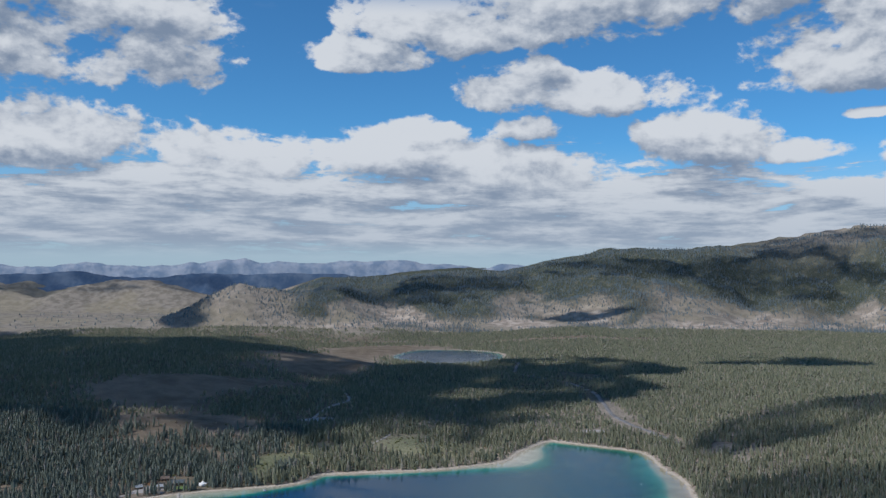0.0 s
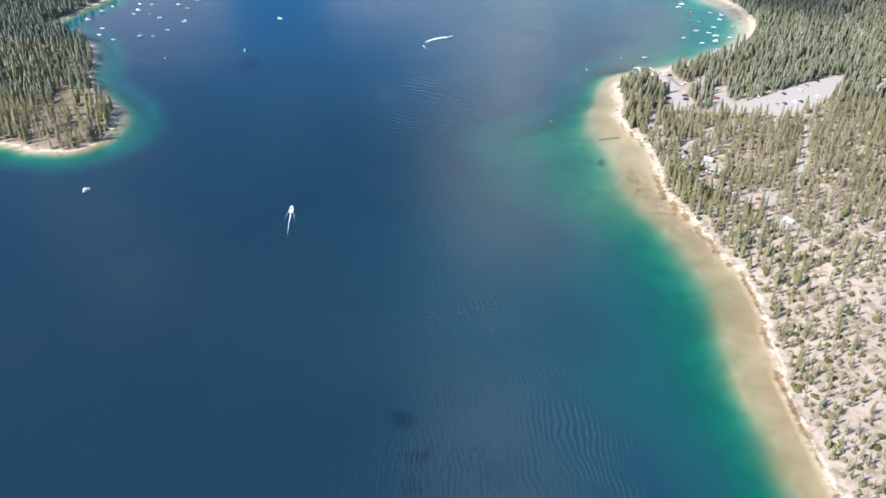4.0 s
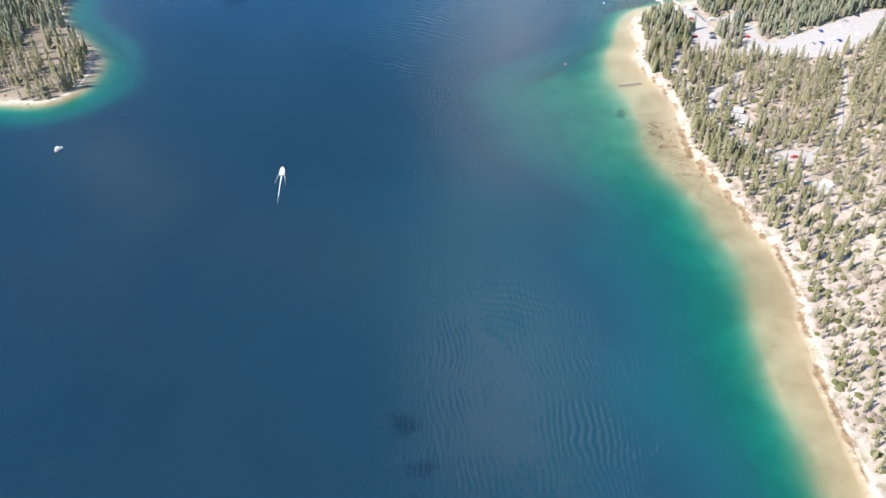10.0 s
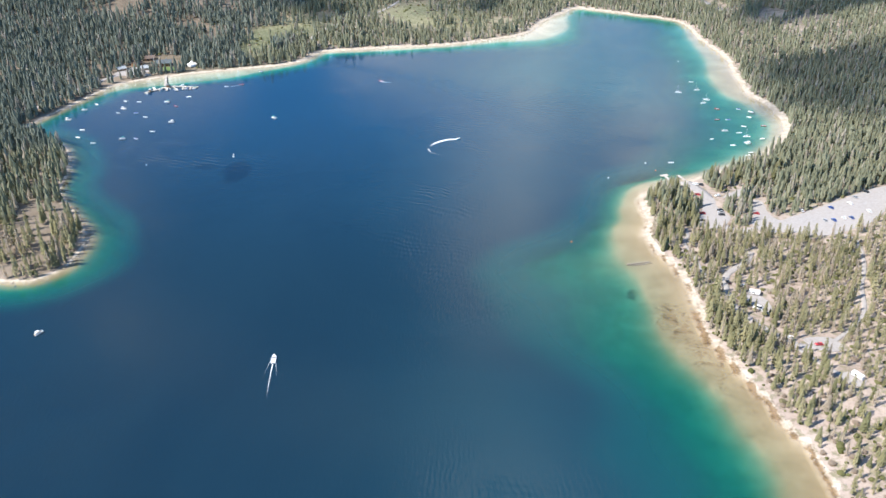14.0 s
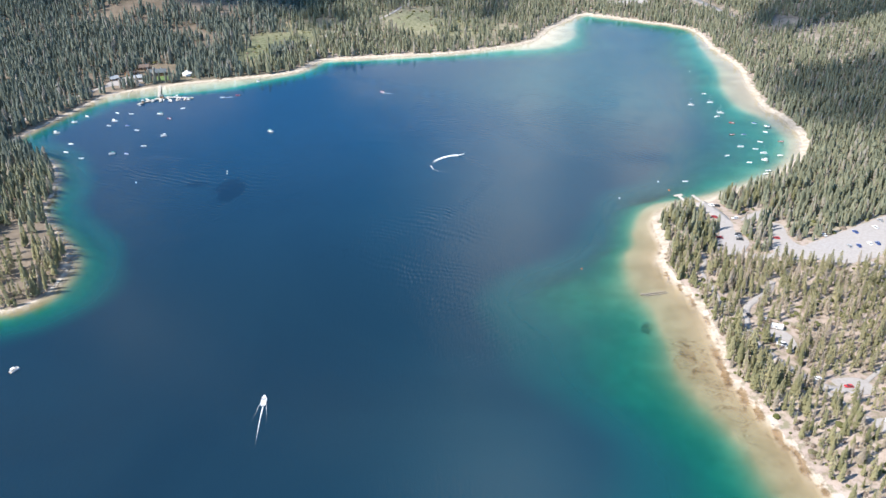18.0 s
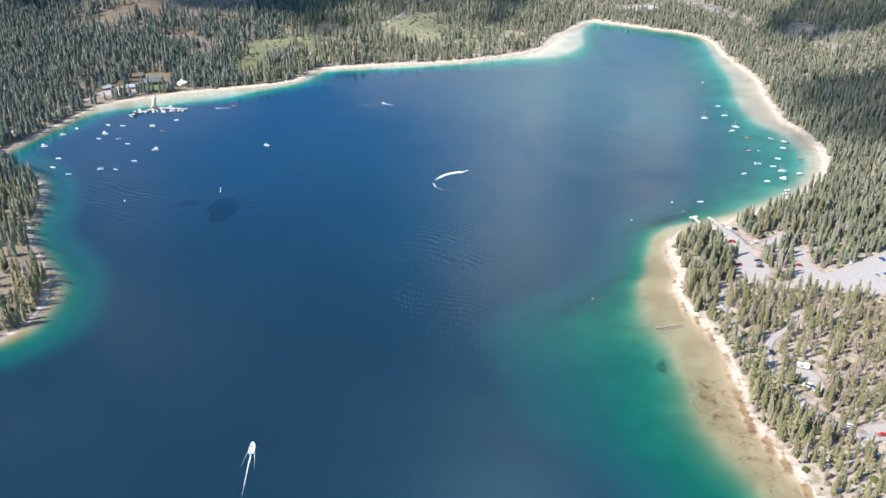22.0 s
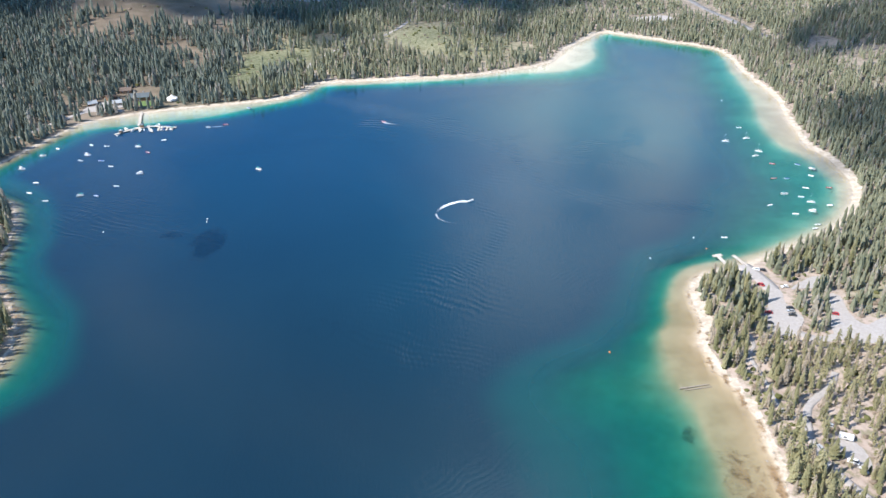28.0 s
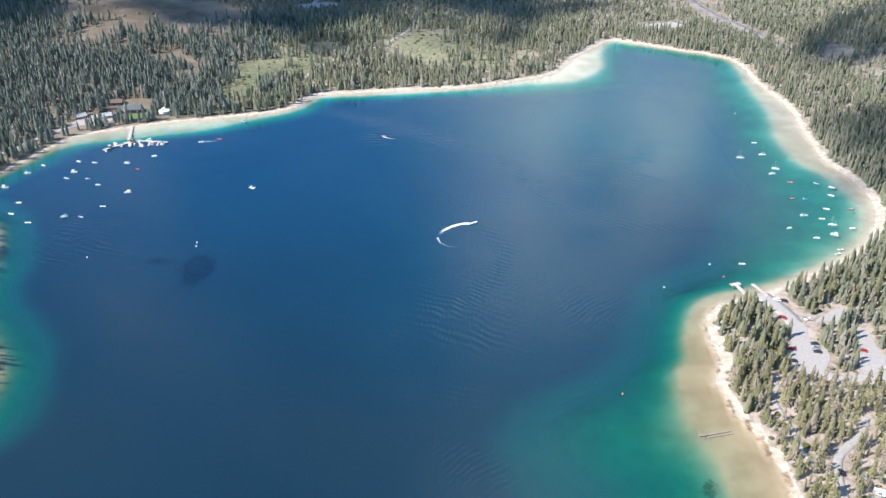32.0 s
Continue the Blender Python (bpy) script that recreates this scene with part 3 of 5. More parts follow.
sage = np.clip(sum(bell(XX, YY, *a) for a in SAGE) * 1.5, 0, 1)
meadow = np.clip(sum(bell(XX, YY, *a) for a in MEADOW) * 1.6, 0, 1)
hill = step(YY, 3180, 3300)
cover = fbm(XX, YY, 260, 51, 5)
low_slope = hill * step(ZZ + 26 * cover, 92, 40) * step(XX / np.maximum(YY, 1), -0.20, -0.12)
wooded = hill * np.clip(step(cover + (ZZ - 38) / 90, -0.35, 0.25) * step(XX / np.maximum(YY, 1) + 0.03 * cover, -0.20, -0.155), 0, 1)
wooded = np.clip(wooded + 0.9 * hill * bell(XX, YY, -985, 3540, 120, 260) + 0.8 * hill * bell(XX, YY, -700, 3850, 160, 200), 0, 1)
wooded = wooded * (1 - bare_slope(XX, YY))
# where the ground takes the litter-and-shade tone of the woods
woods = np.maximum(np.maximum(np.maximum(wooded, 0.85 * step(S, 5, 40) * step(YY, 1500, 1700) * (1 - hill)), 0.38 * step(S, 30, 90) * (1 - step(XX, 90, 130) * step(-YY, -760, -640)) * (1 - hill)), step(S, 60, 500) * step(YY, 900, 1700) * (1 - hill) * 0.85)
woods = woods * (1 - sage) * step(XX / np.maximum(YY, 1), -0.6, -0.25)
litter = 0.85 * step(S, 0.5, 5) * step(-XX, 130, 220) * step(YY, 500, 540) * (1 - hill)
brush = np.clip(np.maximum(np.maximum(sage, litter), np.maximum(hill, step(YY, 2700, 3000) * step(-XX / np.maximum(YY, 1), 0.05, 0.2)) * (1 - woods)), 0, 1)
scree = np.clip(low_slope * step(fbm(XX, YY, 170, 53, 4) + (48 - ZZ) / 130, -0.1, 0.5) * (1 - 0.6 * wooded), 0, 1)
width = (1.5 - 1.1 * step(-XX, 150, 230) * step(-YY, -840, -780) + 1.2 * step(YY, 560, 700) * step(XX, -60, 60)) * step(-YY, -2000, -1500) + 5 * bell(XX, YY, 140, 690, 40, 60) + 4 * bell(XX, YY, -100, 1060, 260, 60) + 5 * bell(XX, YY, 180, 1290, 60, 60) + 3 * bell(XX, YY, 300, 860, 60, 80)
sand = (1 - step(S, width * 0.7, width * 1.6)) * step(-YY, -2000, -1500)
east = bell(XX, YY, 150, 450, 60, 330)
weed = east * (bell(S, 0, -1.2, 0, 2.4, 1) * 0.95 + 0.34 * bell(S, 0, -11, 0, 9, 1) * bell(XX, YY, 140, 500, 26, 42) + 0.36 * bell(S, 0, -18, 0, 14, 1)) + 0.8 * bell(XX, YY, 111, 557, 5, 9) + 0.42 * bell(XX, YY, 126, 528, 9, 18) \
    + 0.5 * bell(XX, YY, 285, 830, 6, 22) + 0.8 * bell(XX, YY, -270, 670, 70, 120) * bell(S, 0, -2, 0, 5, 1)
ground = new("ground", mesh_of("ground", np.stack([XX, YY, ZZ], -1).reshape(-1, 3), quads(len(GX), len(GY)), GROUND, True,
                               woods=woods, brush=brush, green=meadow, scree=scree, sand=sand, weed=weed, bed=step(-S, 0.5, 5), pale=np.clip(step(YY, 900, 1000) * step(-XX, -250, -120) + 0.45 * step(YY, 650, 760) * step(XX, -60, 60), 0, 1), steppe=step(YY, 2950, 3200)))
tagged(ground, "sandy lake shore, forest floor, sagebrush meadows and tan ridges", "ground", kind="structure")


# dark spots in the deep water, flattened old wakes and patches of ripples: strength, centre, radii, turn
DARK_SPOTS = [(1.0, -168, 736, 12, 22), (0.6, -195, 748, 13, 9), (0.38, -74, 638, 30, 18), (0.55, -18, 305, 12, 10), (0.66, -10, 284, 10, 7), (0.48, -13, 267, 18, 7), (0.4, 4, 350, 9, 34), (0.3, -54, 493, 30, 20), (0.3, -225, 752, 14, 10)]
OLD_WAKES = [([(-150, 1040), (-94, 1010), (-22, 965), (37, 908), (68, 837), (120, 806), (177, 800)], 13), ([(8, 806), (30, 770), (14, 720), (-10, 690)], 6)]
# teal bay water and painted cloud sheen: strength, centre, radii, turn
TEAL_SHEEN = [(1.0, 170, 1130, 120, 150, 0), (0.75, 190, 960, 110, 120, 0), (0.45, 40, 1000, 110, 90, 0), (0.30, 60, 760, 120, 160, 0), (0.32, 85, 300, 60, 150, 0), (0.25, 20, 420, 60, 120, 0)]
TRAINS = [[(1.0, 45, 300, 40, 75, 0), (1.0, 66, 235, 30, 45, 0), (0.8, 10, 380, 30, 40, 0), (0.6, 150, 900, 60, 60, 0), (0.5, -20, 640, 30, 70, 0)],
          [(1.0, -225, 755, 75, 45, -20), (0.9, 130, 930, 80, 60, 0), (0.8, 0, 375, 45, 25, 0), (0.9, -15, 660, 40, 70, 0), (0.6, 40, 860, 60, 60, 0), (0.5, 170, 1080, 60, 70, 0), (0.6, -60, 960, 80, 40, 0)],
          [(1.0, -165, 295, 45, 60, 0), (0.8, 95, 300, 28, 40, 0), (0.6, -190, 430, 40, 70, 0), (0.6, 20, 560, 50, 50, 0), (0.5, 60, 720, 50, 60, 0), (0.6, -260, 800, 30, 60, 0)]]


def water_sheet(name, xs, ys, z, label):
    x, y = np.meshgrid(xs, ys)
    s = off_shore(x, y).reshape(x.shape)
    depth = np.where(s < 0, depth_of(x.ravel(), y.ravel(), s.ravel()).reshape(x.shape), 0)
    wet = s < 9
    q = quads(len(xs), len(ys))
    q = q[wet.ravel()[q].all(1)]
    keep = np.unique(q)
    back_ = np.full(x.size, -1)
    back_[keep] = np.arange(len(keep))
    v = np.stack([x, y, np.full_like(x, z)], -1).reshape(-1, 3)[keep]
    x, y = x.ravel()[keep], y.ravel()[keep]
    spots = lambda rows: np.clip(sum(a * bell(x, y, *b) for a, *b in rows), 0, 1)
    trail = np.zeros(len(x))
    for line, wide in OLD_WAKES:
        d, _ = to_line(x, y, spline(line, 10.0), False)
        trail = np.maximum(trail, np.exp(-(d / wide) ** 2))
    ob = new(name, mesh_of(name, v, back_[q], WATER, True, depth=depth.ravel()[keep], trail=trail, blue=step(y + 0.25 * x, 520, 900) * (1 - 0.6 * step(x, 0, 170)), teal_sheen=spots(TEAL_SHEEN), dark_spots=spots(DARK_SPOTS),
                           train_a=spots(TRAINS[0]), train_b=spots(TRAINS[1]), train_c=spots(TRAINS[2])))
    return tagged(ob, label, "water", kind="structure")


water_sheet("water", axis(-420, 340, 5.0, -800, 400), axis(200, 1300, 5.0, -1050, 1310), 0.0, "clear blue mountain lake, turquoise and tan over its shallows")
water_sheet("water_far", np.arange(-200, 281, 12.0), np.arange(2200, 2721, 12.0), 0.02, "small pale blue lake among the pine woods")


# ---------------------------------------------------------------- far ranges
def far_range(name, y, crest, rough, colours, label, x0=-3000, x1=1500, haze_glow=0.0):
    """A distant range: crest heights along x, with a slope down to the valley on both sides."""
    xs = np.arange(x0, x1, 12.0)
    rows_ = np.array([-1.0, -0.8, -0.6, -0.45, -0.3, -0.18, -0.08, 0.0, 0.15])
    x, r = np.meshgrid(xs, rows_)
    top = np.interp(xs / y, crest[0], crest[1]) + rough * fbm(xs, xs * 0 + y, 260, 61, 6)
    spur = 1 - 0.5 * np.abs(wave(x, r * 900, 190, 63)) - 0.3 * np.abs(wave(x, r * 900, 80, 64))
    z = top[None] * np.where(r < 0, (1 + r * 1.0) ** 0.75 * (spur + (1 - spur) * (1 + r) ** 3), 1 - r)
    yy = y + r * 150
    z = np.maximum(z, 2)

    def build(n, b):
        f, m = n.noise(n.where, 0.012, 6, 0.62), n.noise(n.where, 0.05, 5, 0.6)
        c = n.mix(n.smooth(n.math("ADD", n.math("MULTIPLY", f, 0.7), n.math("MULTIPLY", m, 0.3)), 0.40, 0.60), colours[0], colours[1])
        # haze is painted: bluish base colours plus a faint blue emission
        n.put(b, Emission_Color=(*colours[2], 1), Emission_Strength=haze_glow)
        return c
    me = mesh_of(name, np.stack([x, yy, z], -1).reshape(-1, 3), quads(len(xs), len(rows_)), material(name + "_hazed_rock", build, 1.0, 0, 0), True)
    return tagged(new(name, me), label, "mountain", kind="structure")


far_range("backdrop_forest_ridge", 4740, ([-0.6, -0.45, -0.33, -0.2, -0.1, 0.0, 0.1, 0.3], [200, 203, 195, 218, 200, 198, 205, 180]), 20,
          ((0.030, 0.050, 0.085), (0.075, 0.095, 0.125), (0.10, 0.17, 0.32)), "forested ridge far across the valley, painted hazy blue-grey", haze_glow=0.30)
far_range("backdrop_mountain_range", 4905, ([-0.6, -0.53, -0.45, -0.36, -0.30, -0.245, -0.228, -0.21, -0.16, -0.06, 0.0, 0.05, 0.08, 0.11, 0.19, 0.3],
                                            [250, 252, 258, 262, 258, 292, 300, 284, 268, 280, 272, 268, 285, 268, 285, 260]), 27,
          ((0.11, 0.13, 0.17), (0.24, 0.24, 0.26), (0.16, 0.28, 0.46)), "jagged hazy blue mountain range on the horizon", haze_glow=0.42)


# ---------------------------------------------------------------- clouds overhead that shade the land
def cloud(sx, sy, rx, ry, turn, seed):
    """A cumulus above the view; its shadow falls about (sx, sy)."""
    h = 2300.0
    m, nn = 26, 14
    v, f = [], []
    for j in range(nn + 1):
        a = math.pi * j / nn - math.pi / 2
        for i in range(m):
            b = 2 * math.pi * i / m
            d = Vector((math.cos(a) * math.cos(b), math.cos(a) * math.sin(b), math.sin(a)))
            k_ = 1 + 0.55 * noise.noise(d * 1.7 + Vector((seed, 0, 0))) + 0.30 * noise.noise(d * 4.1 + Vector((0, seed, 0)))
            v.append((d.x * k_ * rx, d.y * k_ * ry, (d.z * k_ * 0.30 if d.z > 0 else d.z * 0.06) * min(rx, ry)))
    for j in range(nn):
        for i in range(m):
            f.append((j * m + i, j * m + (i + 1) % m, (j + 1) * m + (i + 1) % m, (j + 1) * m + i))
    ob = new("cloud", mesh_of("cloud", v, f, THIN_CLOUD if sy > 3600 or sy < 1350 else CLOUD, True))
    back_ = h / TO_SUN.z
    ob.matrix_world = pose(sx + TO_SUN.x * back_, sy + TO_SUN.y * back_, h, 0, 0, turn)
    return tagged(ob, "flat-based white cumulus cloud drifting high over the valley", "cloud", kind="structure")


for i, spec in enumerate([(-1000, 1970, 640, 640, 0), (-520, 1850, 420, 540, 0), (-190, 1690, 320, 420, 0), (110, 1850, 320, 420, -25), (360, 2150, 230, 240, 0), (-1600, 2300, 600, 700, 0),
                          (930, 2230, 190, 140, 0), (580, 1310, 250, 85, 30), (440, 940, 150, 90, 20), (-930, 3560, 130, 330, 0), (-150, 3950, 420, 200, 0), (300, 4150, 380, 180, 10),
                          (1050, 4250, 420, 180, 0), (1800, 4050, 420, 260, 0), (2300, 4400, 400, 250, 0),
                          (700, 3540, 180, 60, 0), (-1900, 4760, 900, 170, 0), (300, 4880, 600, 100, 0)]):
    cloud(*spec, seed=3.1 * i + 1)


# ---------------------------------------------------------------- ways and lots
def ribbon(name, points, wide, mat, label, lift=0.22, kind="structure", category="road"):
    """A strip that lies on the ground."""
    p = spline(points, 4.0)
    t = np.gradient(p, axis=0)
    t /= np.linalg.norm(t, axis=1)[:, None]
    nrm = np.stack([-t[:, 1], t[:, 0]], 1)
    w = wide * 0.5 * (1 + 0.10 * wave(p[:, 0], p[:, 1], 9, 71))[:, None]
    cross = np.array([-1.0, -0.97, -0.33, 0.33, 0.97, 1.0])
    v = []
    for c in cross:
        q = p + nrm * w * c
        z = land(q[:, 0], q[:, 1]) + (lift if abs(c) < 0.99 else -0.25)
        v.append(np.column_stack([q, z]))
    v = np.stack(v, 1)
    n_ = len(p)
    return tagged(new(name, mesh_of(name, v.reshape(-1, 3), quads(len(cross), n_), mat, True)), label, category, kind=kind)


def lot(name, outline, mat, label, lift=0.26):
    """A paved or gravelled area inside a smooth outline."""
    line = spline(outline, 3.0, True)
    line = line + 0.7 * np.stack([wave(line[:, 0], line[:, 1], 7, 73), wave(line[:, 0], line[:, 1], 7, 74)], 1)
    bm = bmesh.new()
    ring = [bm.verts.new((*p, 0)) for p in line]
    bm.faces.new(ring)
    bmesh.ops.triangulate(bm, faces=bm.faces[:])
    bmesh.ops.subdivide_edges(bm, edges=[e for e in bm.edges if e.calc_length() > 7], cuts=2, use_grid_fill=True)
    co = np.array([v.co[:2] for v in bm.verts])
    z = land(co[:, 0], co[:, 1])
    for v, h in zip(bm.verts, z):
        v.co.z = h + lift
    edge = bmesh.ops.extrude_edge_only(bm, edges=[e for e in bm.edges if e.is_boundary])
    for v in [x for x in edge["geom"] if isinstance(x, bmesh.types.BMVert)]:
        v.co.z -= 0.6
    me = bpy.data.meshes.new(name)
    bm.to_mesh(me)
    bm.free()
    me.materials.append(mat)
    return tagged(new(name, me), label, "parking lot", kind="structure")


WAYS = [([(372, 1250), (338, 1330), (310, 1425), (308, 1500), (319, 1620), (326, 1712), (310, 1810), (262, 1903), (190, 1973), (205, 2150), (226, 2290)], 8, ASPHALT, "two-lane grey road winding through the pine forest"),
        ([(182, 717), (186, 706), (191, 690), (191, 680)], 10, GRAVEL, "pale concrete boat ramp road behind the docks"),
        ([(190, 640), (201, 633), (212, 636), (222, 644)], 6, GRAVEL, "gravel drive between the two parking lots"),
        ([(199, 604), (192, 592), (182, 583), (174, 574), (169, 558), (168, 541), (175, 522), (186, 505), (198, 498), (214, 505)], 4.2, GRAVEL, "gravel campground loop between the pines"),
        ([(186, 505), (192, 492), (200, 478), (206, 470)], 2.8, GRAVEL, "narrow gravel campground lane"),
        ([(330, 680), (345, 668), (370, 690), (388, 720), (396, 750), (392, 790), (400, 860)], 7, GRAVEL, "gravel access road bending into the forest"),
        ([(214, 505), (240, 530), (252, 560), (264, 585), (270, 612), (262, 626)], 2.6, GRAVEL, "narrow gravel campground lane"),
        ([(-315, 985), (-330, 990), (-352, 978), (-372, 940), (-386, 900), (-398, 860)], 5, GRAVEL, "pale gravel drive along the resort shore"),
        ([(-210, 1430), (-190, 1500), (-160, 1560), (-175, 1640)], 6, GRAVEL, "pale gravel road through dark forest"),
        ([(-150, 1090), (-165, 1140), (-140, 1200), (-90, 1260), (-60, 1330)], 3.5, GRAVEL, "dusty track across the dry meadow"),
        ([(164, 637), (163, 626), (158, 618), (159, 604), (160, 590), (160, 577), (163, 568)], 2.2, GRAVEL, "sandy footpath along the wooded bank")]
for i, (pts, wide, mat, label) in enumerate(WAYS):
    ribbon("road_%d" % (i + 1), pts, wide, mat, label)
LOTS = [([(187, 684), (196, 685), (195, 669), (199, 653), (187, 636), (174, 645), (184, 668)], GRAVEL, "sunlit pale gravel parking lot beside the boat ramp"),
        ([(224, 681), (230, 678), (228, 660), (232, 648), (243, 653), (270, 668), (305, 689), (334, 701), (322, 676), (302, 648), (281, 632), (254, 621), (235, 628), (219, 630), (211, 637), (217, 658)], GRAVEL, "large pale gravel overflow parking lot"),
        ([(203, 686), (215, 697), (227, 702), (223, 688), (212, 687)], GRAVEL, "small pale gravel pull-in"),
        ([(178, 549), (185, 552), (190, 545), (189, 535), (182, 533)], GRAVEL, "gravel campsite clearing with vehicles"),
        ([(196, 506), (212, 508), (216, 498), (204, 493)], GRAVEL, "gravel campsite pad"),
        ([(-232, 1425), (-200, 1440), (-170, 1432), (-190, 1418)], GRAVEL, "distant gravel lot in dark forest"),
        ([(-354, 986), (-342, 1008), (-324, 1012), (-317, 1000), (-334, 984)], GRAVEL, "pale gravel resort yard beside the lodge"),
        ([(215, 1340), (262, 1352), (268, 1330), (230, 1322)], GRAVEL, "bare sandy clearing among the trees"),
        ([(203, 473), (211, 475), (215, 467), (210, 462), (205, 465)], GRAVEL, "gravel campsite pad")]
for i, (outline, mat, label) in enumerate(LOTS):
    lot("parking_lot_%d" % (i + 1), outline, mat, label)


# ---------------------------------------------------------------- trees
def conifer(n, tiers, seed, bare=0.10, lean=0.02):
    """One connected ragged crown, unit height and radius: rows of drooping tips and hollows between them."""
    r = np.random.RandomState(seed)
    v, f = [(0, 0, 1.0)], []
    last = None
    off = r.uniform(-lean, lean, 2)
    for t in range(tiers):
        a = (t + 1) / tiers
        z = 1 - (1 - bare) * a
        for kind in (0, 1):
            if kind == 1 and t == tiers - 1:
                continue
            rad = (0.10 + 0.90 * a ** 0.62) * (1.0 if kind == 0 else 0.62) * (0.86 if t == tiers - 1 and tiers > 2 else 1.0)
            ring = []
            for i in range(n):
                ang = 2 * math.pi * (i + 0.5 * (t % 2)) / n + r.uniform(-0.25, 0.25)
                k_ = rad * (r.uniform(0.55, 1.32) if kind == 0 else r.uniform(0.8, 1.2))
                dz = r.uniform(-0.05, 0.03) if kind == 0 else 0.030
                ring.append(len(v))
                v.append((math.cos(ang) * k_ + off[0] * (1 - z), math.sin(ang) * k_ + off[1] * (1 - z), z + dz))
            for i in range(n):
                j = (i + 1) % n
                if last is None:
                    f.append((0, ring[i], ring[j]))
                else:
                    f.append((last[i], ring[i], ring[j]))
                    f.append((last[i], ring[j], last[j]))
            last = ring
    return np.array(v), np.array(f)


def scatter(name, xyz, high, wide, shapes, mat, label, category, rs):
    """Many plants joined into one mesh of stuff."""
    vs, fs, base = [], [], 0
    pick = rs.randint(0, len(shapes), len(xyz))
    for k_, (v, f) in enumerate(shapes):
        m = pick == k_
        c = int(m.sum())
        if not c:
            continue
        ang = rs.uniform(0, 2 * math.pi, c)
        ca, sa = np.cos(ang)[:, None], np.sin(ang)[:, None]
        w, h, p = wide[m][:, None], high[m][:, None], xyz[m]
        x = (v[None, :, 0] * ca - v[None, :, 1] * sa) * w + p[:, :1]
        y = (v[None, :, 0] * sa + v[None, :, 1] * ca) * w + p[:, 1:2]
        z = v[None, :, 2] * h + p[:, 2:3]
        vs.append(np.stack([x, y, z], -1).reshape(-1, 3))
        fs.append((f[None] + (np.arange(c) * len(v))[:, None, None] + base).reshape(-1, 3))
        base += c * len(v)
    ob = new(name, mesh_of(name, np.vstack(vs), np.vstack(fs), mat))
    return tagged(ob, label, category, kind="stuff")


ways_lines = [(spline(p, 8.0), w) for p, w, _, _ in WAYS]
lot_lines = [spline(o, 4.0, True) for o, _, _ in LOTS]
HOUSES = [(-314, 1030, 22), (-279, 1018, 8), (-278, 1006, 6), (-312, 1008, 10), (-327, 1003, 12), (-254, 1107, 9), (-267, 1177, 9), (-186, 1060, 7), (-300, 1008, 14), (-345, 985, 12)]


def open_ground(x, y, s, margin):
    """True where trees may stand."""
    ok = s > margin
    for line, w in ways_lines:
        lo, hi = line.min(0) - 12, line.max(0) + 12
        near = ok & (x > lo[0]) & (x < hi[0]) & (y > lo[1]) & (y < hi[1])
        if near.any():
            d, _ = to_line(x[near], y[near], line, False)
            ok[near] = d > (w * 0.5 + (1.0 if w < 4 else 1.7) if w < 9 else w * 1.2)
    for line in lot_lines:
        lo, hi = line.min(0) - 6, line.max(0) + 6
        near = ok & (x > lo[0]) & (x < hi[0]) & (y > lo[1]) & (y < hi[1])
        if near.any():
            d, ins = to_line(x[near], y[near], line)
            ok[near] = ~ins & (d > 1.8)
    for hx, hy, r in HOUSES:
        ok &= np.hypot(x - hx, y - hy) > r
    return ok


def sow(x0, x1, y0, y1, gap, seed):
    """Jittered places on a grid, with the distance to the shore."""
    rs = np.random.RandomState(seed)
    x, y = np.meshgrid(np.arange(x0, x1, gap), np.arange(y0, y1, gap))
    x = (x + rs.uniform(-0.48, 0.48, x.shape) * gap).ravel()
    y = (y + rs.uniform(-0.48, 0.48, y.shape) * gap).ravel()
    return x, y, off_shore(x, y), rs


def clearing(x, y):
    return np.clip(sum(bell(x, y, *a) for a in SAGE + BARE) * 1.35, 0, 1), np.clip(sum(bell(x, y, *a) for a in MEADOW) * 1.6, 0, 1)


def wisp(seed, whorls=7, sprays=5):
    """An open crown, unit height and radius: whorls of separate drooping sprays on one stem."""
    r = np.random.RandomState(seed)
    v, f, last, turn = [], [], None, 0.0
    for k_ in range(whorls):
        a = (k_ + 0.5) / whorls
        z = 1.0 - 0.86 * a
        reach = (0.16 + 0.84 * a ** 0.6 - 0.30 * max(0.0, a - 0.75) * 4 * 0.6) * r.uniform(0.82, 1.12)
        hub = len(v)
        v.append((0, 0, z + 0.055))
        turn += r.uniform(0.3, 1.0)
        n_ = 4 if k_ < 2 else sprays
        for i in range(n_):
            ang = turn + 2 * math.pi * i / n_ + r.uniform(-0.3, 0.3)
            l_ = reach * r.uniform(0.6, 1.25)
            w_ = r.uniform(0.40, 0.58)
            i0 = len(v)
            v.append((math.cos(ang + w_) * l_ * 0.66, math.sin(ang + w_) * l_ * 0.66, z - 0.005))
            v.append((math.cos(ang) * l_, math.sin(ang) * l_, z - 0.035 * r.uniform(0.3, 1.6)))
            v.append((math.cos(ang - w_) * l_ * 0.66, math.sin(ang - w_) * l_ * 0.66, z - 0.005))
            v.append((math.cos(ang) * l_ * 0.6, math.sin(ang) * l_ * 0.6, z + 0.05))
            f += [(hub, i0 + 3, i0), (hub, i0 + 2, i0 + 3), (i0, i0 + 3, i0 + 1), (i0 + 1, i0 + 3, i0 + 2)]
        if last is not None:
            f.append((last, hub, hub + 1))
        else:
            top = len(v)
            v.append((0, 0, 1.03))
            f += [(top, hub + 1, hub + 5), (top, hub + 5, hub + 9), (top, hub + 9, hub + 1)]
        last = hub
    return np.array(v), np.array(f)


WISP = [wisp(500 + i) for i in range(9)]
MID = [conifer(5, 4, 10 + i) for i in range(8)]
